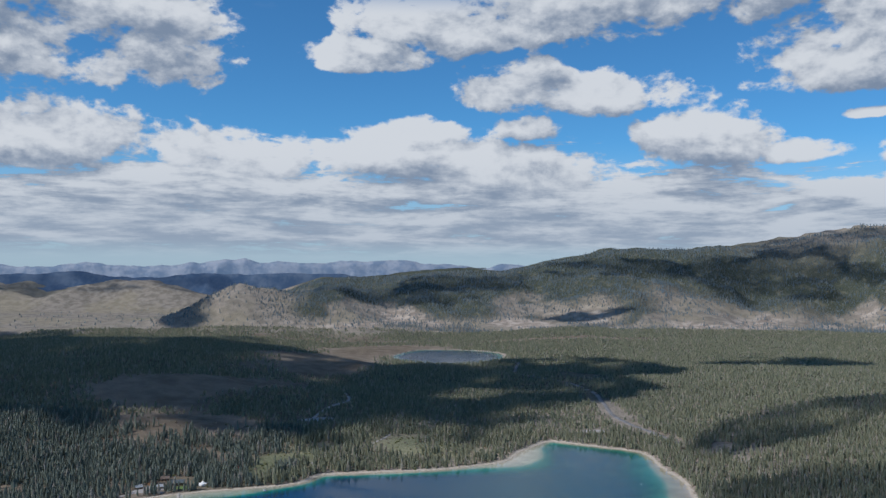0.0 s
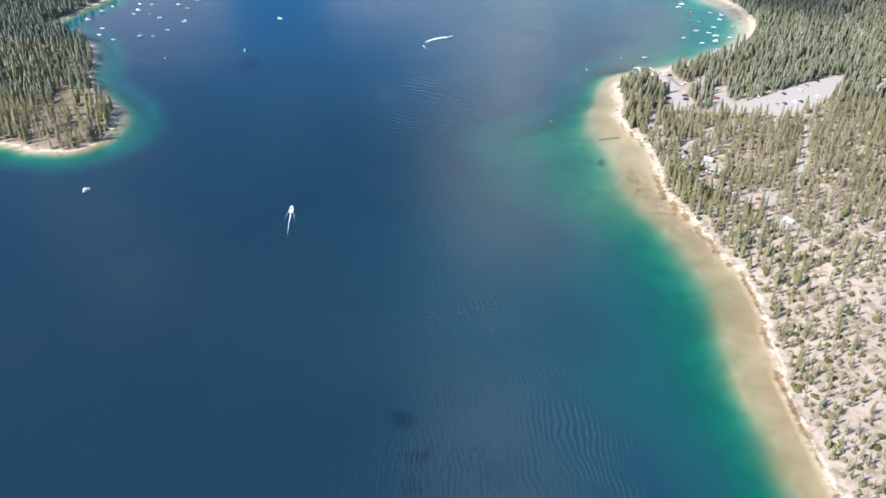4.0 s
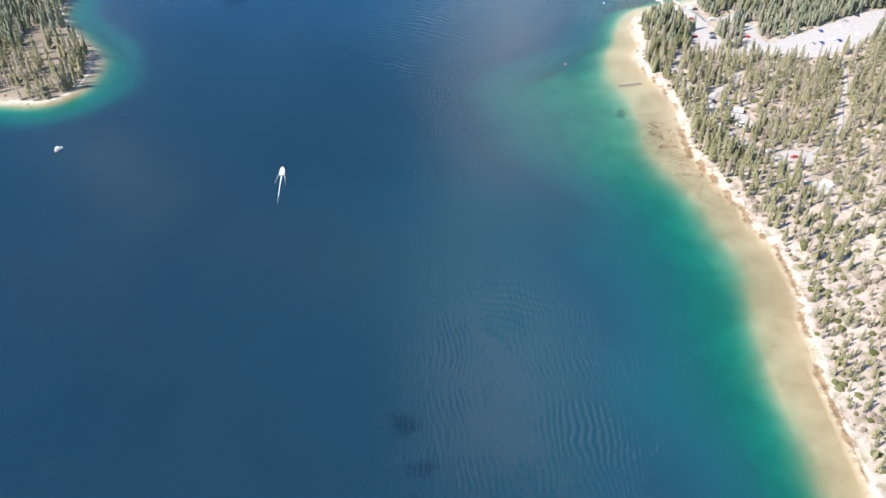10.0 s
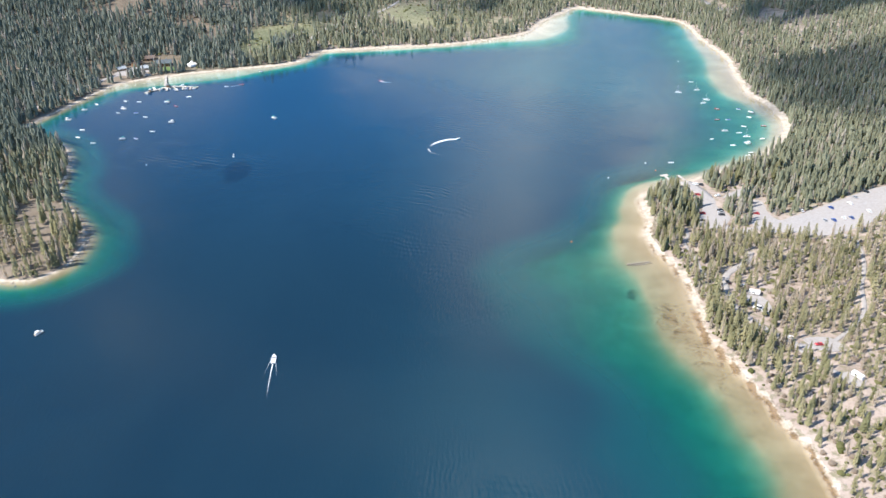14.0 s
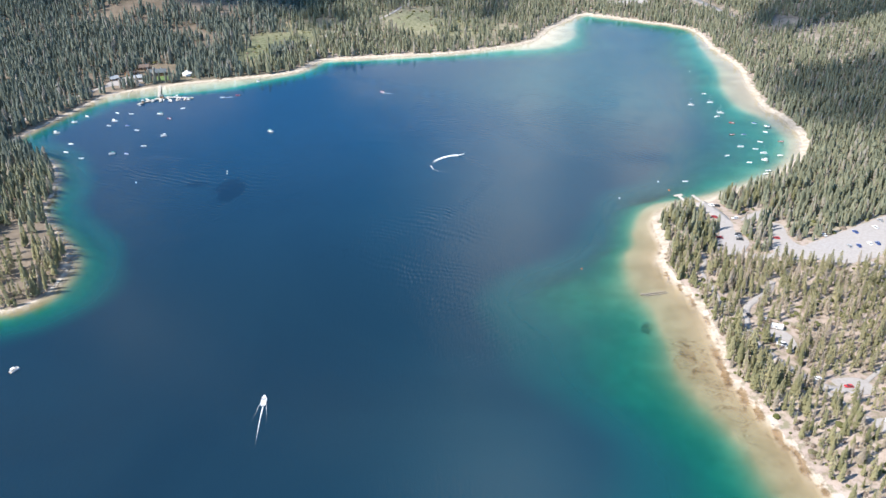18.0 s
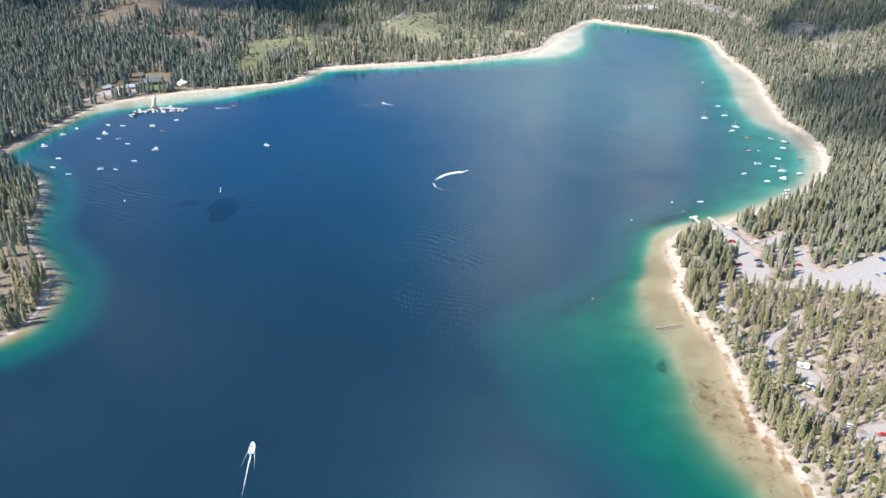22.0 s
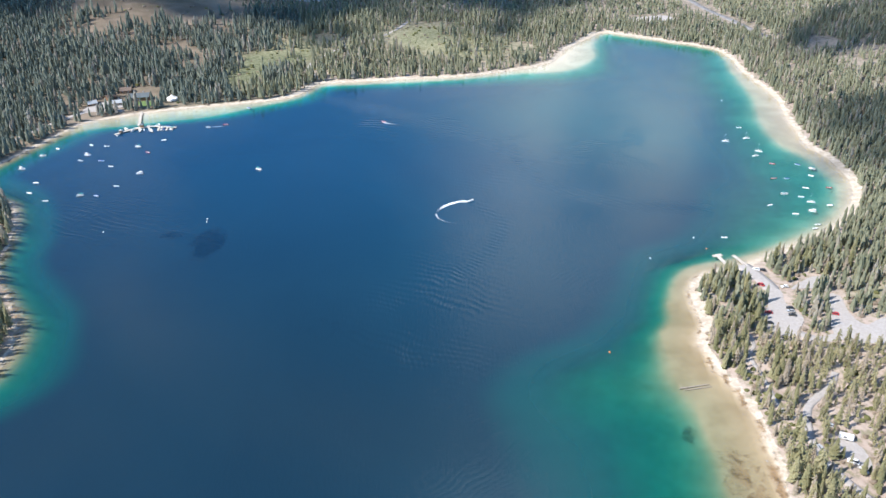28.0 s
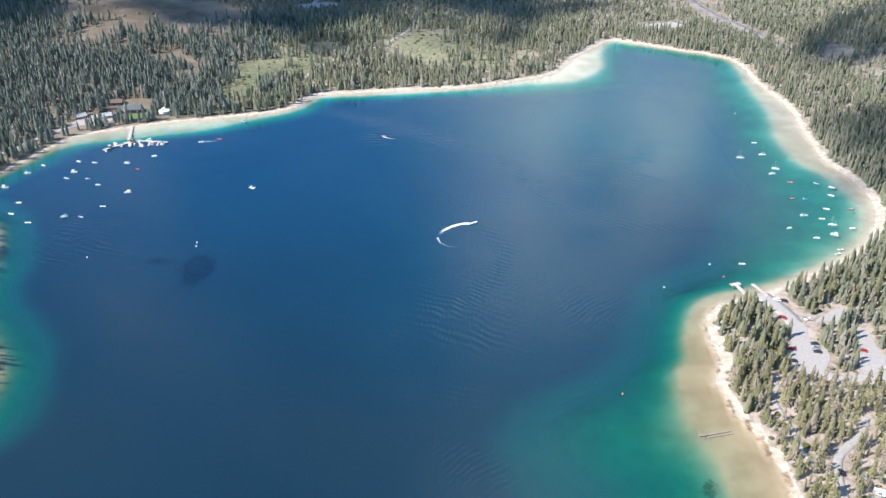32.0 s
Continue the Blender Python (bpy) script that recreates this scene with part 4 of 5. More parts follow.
LOWER = [conifer(4, 3, 30 + i) for i in range(8)]
FAR = [conifer(4, 2, 50 + i, 0.05) for i in range(5)]
FARTHEST = [conifer(4, 1, 70 + i, 0.05) for i in range(5)]

# woods round the bay
x, y, s, rs = sow(-820, 820, 180, 1345, 3.95, 101)
sg, md = clearing(x, y)
camp = np.clip(bell(x, y, 230, 360, 120, 190) + bell(x, y, 225, 560, 70, 90), 0, 1)
clump = fbm(x, y, 34, 81, 3)
dense = 0.92 + 0.45 * clump - 0.18 * camp - 0.38 * bell(x, y, 230, 310, 150, 110) - 1.2 * sg - 0.52 * md + 0.35 * bell(x, y, 330, 800, 120, 160) - 0.52 * bell(x, y, -280, 640, 60, 120) - 0.34 * bell(x, y, -420, 1080, 180, 200) - 0.42 * bell(x, y, -60, 1190, 210, 120) - 0.60 * bell(x, y, 440, 1180, 80, 130, -25)
ok = open_ground(x, y, s, np.where((x < -200) & (y < 830), 1.6, np.where(y < 620, 3.2, 5.0))) & (rs.uniform(0, 1, x.shape) < dense) & (np.abs(x) < 0.56 * y + 60)
x, y, s = x[ok], y[ok], s[ok]
single = ((s < 42) & (x > 120) & (x < 260) & (y > 400) & (y < 735)) | ((s < 24) & (x > -330) & (x < -230) & (y > 560) & (y < 660))
single &= rs.uniform(0, 1, x.shape) < min(1.0, 295 / max(single.sum(), 1))
z = land(x, y) - 0.3
high = np.clip(rs.normal(11.2, 2.9, x.shape), 4, 19) * np.where(x < -100, 1.12, 0.88) * (1 - 0.45 * bell(x, y, 240, 300, 150, 150)) * (1 + 0.45 * bell(x, y, 158, 512, 12, 36))
wide = (high * rs.uniform(0.110, 0.180, x.shape) + 0.35) * np.where((x < -200) & (y < 1345), 0.95, 1.0)
near = ~single & (y < 1000) & ((x > 0) | (y < 765))
west = ~single & (y < 1000) & ~near
rest = ~single & ~near & ~west & (x > -215 + 40 * clump[ok])
hills = ~single & ~near & ~west & ~rest
inner = near & (y < 640) & (x < 330)
outer = near & ~inner
scatter("pine_forest_shore", np.stack([x, y, z], 1)[inner], high[inner], wide[inner], WISP, NEEDLES, "olive-green lodgepole pines crowding the lake shore", "trees", rs)
scatter("pine_forest_slope", np.stack([x, y, z], 1)[outer], high[outer], wide[outer], MID, NEEDLES_FAR, "dense olive-green pines behind the parking lots", "trees", rs)
scatter("pine_forest_point", np.stack([x, y, z], 1)[west], high[west], wide[west], MID, NEEDLES_WEST_SHADED, "dark green pines on the western point, half shade put into their colour", "trees", rs)
scatter("pine_forest_bay", np.stack([x, y, z], 1)[rest], high[rest], wide[rest], LOWER, NEEDLES_FAR, "dark green pines behind the far beach", "trees", rs)
scatter("pine_forest_resort", np.stack([x, y, z], 1)[hills], high[hills], wide[hills], LOWER, NEEDLES_WEST_SHADED, "dark green pines behind the resort, half shade put into their colour", "trees", rs)
SINGLE = (x[single], y[single], z[single], high[single], wide[single])

# forest beyond the bay
for name, y0, y1, gap, shapes, seed in (("pine_forest_beyond", 1345, 1750, 5.6, FAR, 103), ("pine_forest_far", 1750, 3235, 6.2, FARTHEST, 104)):
    x, y, s, rs = sow(-1500, 1750, y0, y1, gap, seed)
    sg, md = clearing(x, y)
    clump = fbm(x, y, 90, 83, 4)
    dense = 0.90 + 0.35 * clump - 1.3 * sg - md - 0.6 * step(y, 2750, 3000) * step(-x, -200, 300)
    ok = open_ground(x, y, s, 8.0) & (rs.uniform(0, 1, x.shape) < dense) & (np.abs(x) < 0.56 * y + 60)
    x, y = x[ok], y[ok]
    high = np.clip(rs.normal(7.6, 1.6, x.shape), 4, 13)
    scatter(name, np.stack([x, y, land(x, y) - 0.3], 1), high, high * rs.uniform(0.22, 0.32, x.shape) + 0.3, shapes, NEEDLES_FAR, "broad dark pine forest rolling to the foot of the ridge", "trees", rs)

# scattered pines on the ridge
x, y, s, rs = sow(-1900, 2500, 3230, 4400, 11.0, 105)
h = land(x, y, np.full(x.shape, 500.0))
cov = step(fbm(x, y, 260, 51, 5) + (h - 38) / 90, -0.35, 0.25)
ok = (rs.uniform(0, 1, x.shape) < (0.26 + 0.62 * cov - 0.40 * bare_slope(x, y)) * (0.06 + 0.94 * step(x / y + 0.03 * fbm(x, y, 200, 57, 3), -0.21, -0.165))) & (x / y > -0.30) & (np.abs(x) < 0.56 * y + 60) | ((rs.uniform(0, 1, x.shape) < 0.02 + 0.9 * bell(x, y, -985, 3540, 110, 230)) & (x / y < -0.16) & (np.abs(x) < 0.56 * y))
x, y, h = x[ok], y[ok], h[ok]
high = rs.uniform(8, 16, x.shape)
scatter("pine_forest_ridge", np.stack([x, y, h - 0.5], 1), high, high * rs.uniform(0.2, 0.3, x.shape), FARTHEST, NEEDLES_HAZED, "pines scattered over tan ridge slopes, tinted blue-grey for haze", "trees", rs)

# shrubs on the open shore
DOME = []
for sd in range(4):
    r_ = np.random.RandomState(200 + sd)
    vv, ff = [(0, 0, 1.0)], []
    for t, (rad, zz) in enumerate(((0.6, 0.85), (1.0, 0.42), (0.85, -0.05))):
        for i in range(6):
            a = 2 * math.pi * (i + 0.5 * t) / 6
            q = rad * r_.uniform(0.7, 1.25)
            vv.append((math.cos(a) * q, math.sin(a) * q, zz + r_.uniform(-0.1, 0.1)))
    for i in range(6):
        j = (i + 1) % 6
        ff.append((0, 1 + i, 1 + j))
        for t in (0, 1):
            a, b, c, d = 1 + 6 * t + i, 1 + 6 * t + j, 7 + 6 * t + i, 7 + 6 * t + j
            ff += [(a, c, d), (a, d, b)]
    DOME.append((np.array(vv), np.array(ff)))
x, y, s, rs = sow(110, 480, 200, 760, 4.6, 107)
ok = open_ground(x, y, s, 3.0) & (rs.uniform(0, 1, x.shape) < 0.48 + 0.25 * (s < 14) + 0.25 * fbm(x, y, 40, 91, 2)) & (np.abs(x) < 0.56 * y + 60)
x, y = x[ok], y[ok]
high = rs.uniform(0.5, 1.9, x.shape)
scatter("shrubs_shore", np.stack([x, y, land(x, y)], 1), high, high * rs.uniform(0.8, 1.4, x.shape), DOME, BUSH, "low yellow-green shrubs on dry sandy ground", "shrubs", rs)
x, y, s, rs = sow(-520, 130, 540, 1345, 7.0, 109)
sg, md = clearing(x, y)
ok = open_ground(x, y, s, 3.0) & (rs.uniform(0, 1, x.shape) < 0.10 + 0.25 * md) & (np.abs(x) < 0.56 * y + 60)
x, y = x[ok], y[ok]
high = rs.uniform(0.5, 2.0, x.shape)
scatter("shrubs_bay", np.stack([x, y, land(x, y)], 1), high, high * rs.uniform(0.8, 1.5, x.shape), DOME, BUSH, "green willow shrubs in the damp meadow", "shrubs", rs)


# ---------------------------------------------------------------- building blocks of things
def link(name, bm, mat, parent=None, label="", smooth=False):
    me = bpy.data.meshes.new(name)
    bm.normal_update()
    bm.to_mesh(me)
    bm.free()
    me.materials.append(mat)
    if smooth:
        me.polygons.foreach_set("use_smooth", np.ones(len(me.polygons), bool))
    ob = new(name, me)
    if parent is not None:
        ob.parent = parent
    if label:
        tagged(ob, label)
    return ob


def part(name, bm, mat, parent, label="", smooth=False):
    return link(name, bm, mat, parent, label, smooth)


def thing(name, label, category, group=""):
    return tagged(new(name), label, category, group)


def box(x, y, z, sx, sy, sz, bevel=0.0, turn=0.0, top=1.0):
    """A block on z, centred on x and y; its top may taper."""
    bm = bmesh.new()
    bmesh.ops.create_cube(bm, size=1.0)
    for v in bm.verts:
        k_ = top if v.co.z > 0 else 1.0
        v.co = Vector((v.co.x * sx * k_, v.co.y * sy * k_, (v.co.z + 0.5) * sz))
    if bevel:
        bmesh.ops.bevel(bm, geom=bm.edges[:], offset=bevel, segments=1, affect="EDGES")
    bmesh.ops.transform(bm, matrix=pose(x, y, z, 0, 0, turn), verts=bm.verts)
    return bm


def rod(a, b, r, n=6, r2=None):
    """A tapered round bar from a to b."""
    bm = bmesh.new()
    a, b = Vector(a), Vector(b)
    bmesh.ops.create_cone(bm, cap_ends=True, segments=n, radius1=r, radius2=r if r2 is None else r2, depth=(b - a).length)
    m = Matrix.Translation((a + b) / 2) @ (b - a).to_track_quat("Z", "Y").to_matrix().to_4x4()
    bmesh.ops.transform(bm, matrix=m, verts=bm.verts)
    return bm


def loft(rings, close=True):
    """A skin over rings of equal length, with its ends closed."""
    bm = bmesh.new()
    rows_ = [[bm.verts.new(p) for p in ring] for ring in rings]
    n_ = len(rows_[0])
    for a, b in zip(rows_, rows_[1:]):
        for i in range(n_):
            bm.faces.new((a[i], a[(i + 1) % n_], b[(i + 1) % n_], b[i]))
    if close:
        bm.faces.new(rows_[0][::-1])
        bm.faces.new(rows_[-1])
    bmesh.ops.recalc_face_normals(bm, faces=bm.faces)
    return bm


def hull(length, beam, depth, sheer=0.25, open_=True):
    """A boat's shell, bow towards +y, waterline near z = 0."""
    rings = []
    for s_, w, lift in ((-0.5, 0.86, 0.0), (-0.25, 1.0, 0.0), (0.05, 1.0, 0.0), (0.28, 0.80, 0.05), (0.42, 0.44, 0.14), (0.5, 0.06, 0.25)):
        b = beam * 0.5 * w
        up_ = depth * 0.62 + sheer * max(0, s_) * 2 * depth
        dn = -depth * 0.38 * (1 - lift * 3)
        rings.append([(-b, s_ * length, up_), (-b * 0.86, s_ * length, up_ * 0.2), (-b * 0.3, s_ * length, dn), (b * 0.3, s_ * length, dn), (b * 0.86, s_ * length, up_ * 0.2), (b, s_ * length, up_)])
    bm = loft(rings)
    if open_:
        tops = [f for f in bm.faces if f.normal.z > 0.6]
        r = bmesh.ops.inset_region(bm, faces=tops, thickness=beam * 0.07, use_boundary=True)
        for f in tops:
            for v in f.verts:
                v.co.z -= depth * 0.42 * (0.25 if v.co.y > length * 0.3 else 1) * 0.5
    return bm


# ---------------------------------------------------------------- single pines on the near shores
def pine(seed):
    """A pine of unit height: a tapered trunk, limbs and whorls of drooping sprays."""
    r = np.random.RandomState(seed)
    root = thing("pine_tree", "tall olive-green lodgepole pine on the sandy shore", "tree", "pines along the shore")
    bm = bmesh.new()
    prev = None
    for z, rad in ((-0.02, 0.016), (0.10, 0.0125), (0.45, 0.009), (0.97, 0.002)):
        ring = [bm.verts.new((math.cos(a) * rad + 0.004 * math.sin(z * 9), math.sin(a) * rad, z)) for a in np.linspace(0, 2 * math.pi, 6, endpoint=False)]
        if prev:
            for i in range(6):
                bm.faces.new((prev[i], prev[(i + 1) % 6], ring[(i + 1) % 6], ring[i]))
        prev = ring
    bm.faces.new(prev)
    for zz, ang in ((0.13, 0.4), (0.17, 2.3), (0.2, 4.4), (0.26, 1.4), (0.31, 3.4), (0.36, 5.5)):
        d = Vector((math.cos(ang), math.sin(ang), 0))
        q = [bm.verts.new(c) for c in (Vector((0, 0, zz - 0.006)), Vector((0, 0, zz + 0.006)) + d.orthogonal() * 0.006, Vector((0, 0, zz + 0.008)), d * 0.11 * (1 - zz) + Vector((0, 0, zz - 0.015)))]
        for k_ in ((0, 1, 3), (1, 2, 3), (2, 0, 3)):
            bm.faces.new([q[j] for j in k_])
    part("trunk", bm, BARK, root, "bare trunk with short dead limbs")
    bm = bmesh.new()
    z = 0.12 + r.uniform(0, 0.05)
    turn = 0.0
    while z < 0.985:
        a = 1 - (z - 0.10) / 0.9
        reach = (0.020 + 0.132 * a ** 0.66) * r.uniform(0.8, 1.12)
        n_ = 7 if a > 0.35 else 5
        turn += r.uniform(0.3, 0.9)
        for i in range(n_):
            ang = turn + 2 * math.pi * i / n_ + r.uniform(-0.22, 0.22)
            d, sd = Vector((math.cos(ang), math.sin(ang), 0)), Vector((-math.sin(ang), math.cos(ang), 0))
            l_ = reach * r.uniform(0.65, 1.2)
            w_ = l_ * r.uniform(0.34, 0.48)
            base = Vector((0, 0, z + 0.012))
            out = base + d * l_ + Vector((0, 0, -0.20 * l_ + r.uniform(-0.01, 0.01)))
            mid_ = base + d * l_ * 0.58 + Vector((0, 0, 0.05 * l_))
            v = [bm.verts.new(q) for q in (base + Vector((0, 0, 0.012)), mid_ + sd * w_ - Vector((0, 0, 0.10 * l_)), out, mid_ - sd * w_ - Vector((0, 0, 0.10 * l_)), mid_ + Vector((0, 0, 0.06 * l_)), mid_ - Vector((0, 0, 0.17 * l_)))]
            for q in ((0, 1, 4), (1, 2, 4), (2, 3, 4), (3, 0, 4), (1, 0, 5), (2, 1, 5), (3, 2, 5), (0, 3, 5)):
                bm.faces.new([v[k_] for k_ in q])
        z += 0.030 + 0.030 * a * r.uniform(0.7, 1.3)
    part("crown", bm, NEEDLE, root)
    return root


PINES = [pine(300 + i) for i in range(6)]
rs = np.random.RandomState(5)
for i, (x, y, z, high, wide) in enumerate(zip(*SINGLE)):
    k_ = wide / high / 0.145
    m = pose(x, y, z, rs.uniform(-2, 2), rs.uniform(-2, 2), rs.uniform(0, 360))
    src = PINES[i % 6]
    ob = src if i < 6 else copy_thing(src, m)
    ob.matrix_basis = m @ Matrix.Diagonal((high * k_, high * k_, high, 1))


# ---------------------------------------------------------------- boats
def motorboat(colour, cover, label, size=5.5, group="moored boats"):
    b = thing("motorboat", label, "boat", group)
    part("hull", hull(size, size * 0.37, 0.95), colour, b, smooth=False)
    part("cockpit_sole", box(0, -size * 0.10, 0.12, size * 0.28, size * 0.55, 0.06), TAN, b)
    part("foredeck", box(0, size * 0.24, 0.52, size * 0.20, size * 0.26, 0.10, 0.03, top=0.8), WHITE, b)
    part("windshield", box(0, size * 0.09, 0.58, size * 0.29, 0.10, 0.42, 0.02, top=0.85), GLASS, b)
    part("seat", box(0, -size * 0.30, 0.20, size * 0.26, 0.7, 0.35, 0.06), WHITE, b)
    part("seat", box(-size * 0.08, -size * 0.04, 0.20, 0.5, 0.6, 0.55, 0.06), WHITE, b)
    part("seat", box(size * 0.08, -size * 0.04, 0.20, 0.5, 0.6, 0.55, 0.06), WHITE, b)
    m = part("outboard_motor", box(0, -size * 0.53, 0.15, 0.42, 0.55, 0.75, 0.08), BLACK, b)
    part("propeller_leg", box(0, -size * 0.53, -0.45, 0.14, 0.3, 0.62), BLACK, m)
    if cover is not None:
        part("boat_cover", loft([[(-size * 0.17 * w, s_ * size, 0.60), (-size * 0.08 * w, s_ * size, 0.85 * h), (size * 0.08 * w, s_ * size, 0.85 * h), (size * 0.17 * w, s_ * size, 0.60)]
                                 for s_, w, h in ((-0.47, 0.95, 0.95), (-0.1, 1.08, 1.25), (0.15, 1.0, 1.2), (0.40, 0.45, 1.0))]), cover, b, "taut boat cover")
    return b


def sailboat(label):
    b = thing("sailboat", label, "boat", "moored boats")
    part("hull", hull(7.2, 2.4, 1.1, open_=False), WHITE, b)
    c = part("cabin", box(0, 0.5, 0.62, 1.5, 2.6, 0.55, 0.08, top=0.88), WHITE, b)
    part("window", box(-0.72, 0.6, 0.78, 0.05, 1.5, 0.2), GLASS, c)
    part("window", box(0.72, 0.6, 0.78, 0.05, 1.5, 0.2), GLASS, c)
    part("cockpit_well", box(0, -1.9, 0.62, 1.3, 1.9, 0.10, 0.03), TAN, b)
    part("mast", rod((0, 0.9, 0.7), (0, 0.9, 9.3), 0.09, 6, 0.06), METAL, b)
    part("boom", rod((0, 0.85, 2.0), (0, -2.3, 1.9), 0.06), METAL, b)
    part("furled_sail", rod((0, 0.7, 2.14), (0, -2.2, 2.05), 0.15, 7, 0.09), CANVAS, b)
    part("stay", rod((0, 3.4, 0.9), (0, 0.9, 9.2), 0.02, 4), METAL, b)
    part("stay", rod((0, -3.4, 0.8), (0, 0.9, 9.2), 0.02, 4), METAL, b)
    return b


def pontoon(label, canopy):
    b = thing("pontoon_boat", label, "boat", "moored boats")
    for sx in (-0.95, 0.95):
        part("float", rod((sx, -3.5, 0.05), (sx, 3.6, 0.05), 0.36, 8, 0.26), METAL, b, smooth=True)
    part("deck", box(0, 0, 0.38, 2.5, 6.6, 0.12, 0.02), TAN, b)
    for sx in (-1.2, 1.2):
        part("rail_panel", box(sx, 0.2, 0.5, 0.06, 5.6, 0.65), WHITE, b)
    part("rail_panel", box(0, 3.05, 0.5, 2.3, 0.06, 0.65), WHITE, b)
    part("bench", box(0.75, 1.6, 0.5, 0.7, 2.0, 0.45, 0.05), WHITE, b)
    part("bench", box(-0.75, -2.0, 0.5, 0.7, 1.7, 0.45, 0.05), WHITE, b)
    top = part("canopy", box(0, -0.9, 2.35, 2.5, 2.9, 0.10, 0.04, top=0.95), canopy, b)
    for sx in (-1.15, 1.15):
        part("canopy_pole", rod((sx, -2.2, 0.5), (sx, -2.0, 2.36), 0.03, 5), METAL, top)
        part("canopy_pole", rod((sx, 0.4, 0.5), (sx, 0.2, 2.36), 0.03, 5), METAL, top)
    m = part("outboard_motor", box(0, -3.75, 0.2, 0.4, 0.5, 0.8, 0.08), BLACK, b)
    part("propeller_leg", box(0, -3.75, -0.4, 0.14, 0.3, 0.62), BLACK, m)
    return b


MOOR_EAST = [(250, 963), (254, 882), (246, 853), (256, 853), (245, 825), (228, 805), (242, 791), (256, 820), (256, 796), (265, 836), (274, 881), (283, 873),
             (277, 859), (272, 806), (248, 769), (181, 754), (252, 775), (283, 837)]
MOOR_WEST = [(-345, 881), (-339, 896), (-314, 905), (-300, 903), (-309, 884), (-310, 872), (-293, 872), (-273, 903), (-261, 891), (-256, 918), (-281, 861),
             (-253, 848), (-263, 824), (-272, 807), (-284, 807), (-327, 828), (-324, 810), (-306, 797), (-350, 854), (-212, 957), (-201, 1001), (-161, 859)]
SAILS = [(229, 930, 80), (249, 937, 95), (251, 908, 70), (245, 898, 110), (260, 811, 85)]
kinds = [motorboat(WHITE, None, "white fibreglass motorboat moored on calm water"), motorboat(WHITE, CANVAS, "white motorboat under a pale canvas cover"),
         motorboat(RED, None, "red and white runabout at its mooring"), motorboat(WHITE, BLUE, "white motorboat with a blue canvas cover"),
         motorboat(BLACK, None, "dark hulled runabout at its mooring"), pontoon("white pontoon boat with a tan deck at its mooring", CANVAS), pontoon("pontoon boat with a teal canopy at its mooring", TEAL)]
order = [0, 1, 0, 3, 2, 5, 1, 0, 6, 1, 0, 4]
used = set()
for i, (x, y) in enumerate(MOOR_EAST + MOOR_WEST):
    k_ = order[(i * 5 + i // 7) % len(order)]
    if (x, y) in ((246, 853), (254, 882), (283, 837), (-261, 891), (-212, 957)):
        k_ = 2
    heading = rs.uniform(60, 115) + (180 if rs.uniform() < 0.2 else 0)
    k_ = 0 if (x, y) == (181, 754) else k_
    m = pose(x, y, 0.05, 0, 0, heading)
    ob = copy_thing(kinds[k_], m) if k_ in used else kinds[k_]
    used.add(k_)
    ob.matrix_basis = m @ Matrix.Diagonal((0.70, 0.82, 0.8, 1))
ship = sailboat("white sailboat with bare aluminium mast at its mooring")
for i, (x, y, h) in enumerate(SAILS):
    m = pose(x, y, 0.05, 0, 0, h)
    ob = copy_thing(ship, m) if i else ship
    ob.matrix_basis = m @ Matrix.Scale(0.82, 4)


# boats under way and their foam
def wake(path, wide, label, fade=1.0, spread=0.0):
    """A strip of foam on the water, thinning out along its path."""
    p = spline(path, 1.2)
    t = np.gradient(p, axis=0)
    t /= np.linalg.norm(t, axis=1)[:, None]
    nrm = np.stack([-t[:, 1], t[:, 0]], 1)
    a = np.linspace(0, 1, len(p))
    w = wide * (0.5 + spread * a) * (1 + 0.25 * wave(p[:, 0], p[:, 1], 2.5, 95))
    cross = np.array([-1, -0.5, 0, 0.5, 1.0])
    v = np.stack([np.column_stack([p + nrm * (w * c)[:, None], np.full(len(p), 0.06)]) for c in cross], 1)
    foam = np.outer((1 - a) ** 0.8 * fade, 1 - np.abs(cross) ** 2)
    ob = new("boat_wake", mesh_of("boat_wake", v.reshape(-1, 3), quads(5, len(p)), FOAM, True, foam=foam))
    return tagged(ob, label, "wake", kind="stuff")


cruiser = motorboat(WHITE, None, "white motorboat speeding up the lake", 7.4, "boats under way")
cruiser.matrix_basis = pose(-94, 488, 0.12, 3, 0, 5)
wake([(-93.7, 484.5), (-93.4, 477), (-92.8, 468), (-92, 458), (-91.2, 450)], 0.62, "straight white propeller wake fading astern", 0.85, 0.15)
for sd in (-1, 1):
    wake([(-94 + sd * 1.1, 488.5), (-93.8 + sd * 2.2, 482), (-93.4 + sd * 3.2, 475), (-93.0 + sd * 4.0, 468)], 0.45, "thin white bow wave spreading aside", 0.62)
    wake([(-94 + sd * 0.9, 490.5), (-93.9 + sd * 1.9, 486.5)], 1.0, "white spray at the bow", 0.8)
racer = motorboat(WHITE, None, "small white speedboat carving a turn", 5.4, "boats under way")
racer.matrix_basis = pose(8, 806, 0.12, 4, -8, -62)
wake([(6.5, 805.5), (0, 805), (-8, 800), (-14, 793), (-17, 784)], 3.6, "broad curved white wake of the turning boat", 1.15, 0.1)
wake([(-17, 784), (-14, 776), (-6, 771), (4, 772)], 2.6, "broken curved wake going flat", 0.45, 0.4)
tour = copy_thing(kinds[5], pose(-231, 512, 0.05, 0, 0, -32))
tagged(tour, "white pontoon boat drifting off the wooded point", "boat", "boats under way")
runner = copy_thing(kinds[2], pose(-70, 968, 0.08, 0, 0, 70))
tagged(runner, "small red and white boat crossing the far bay", "boat", "boats under way")
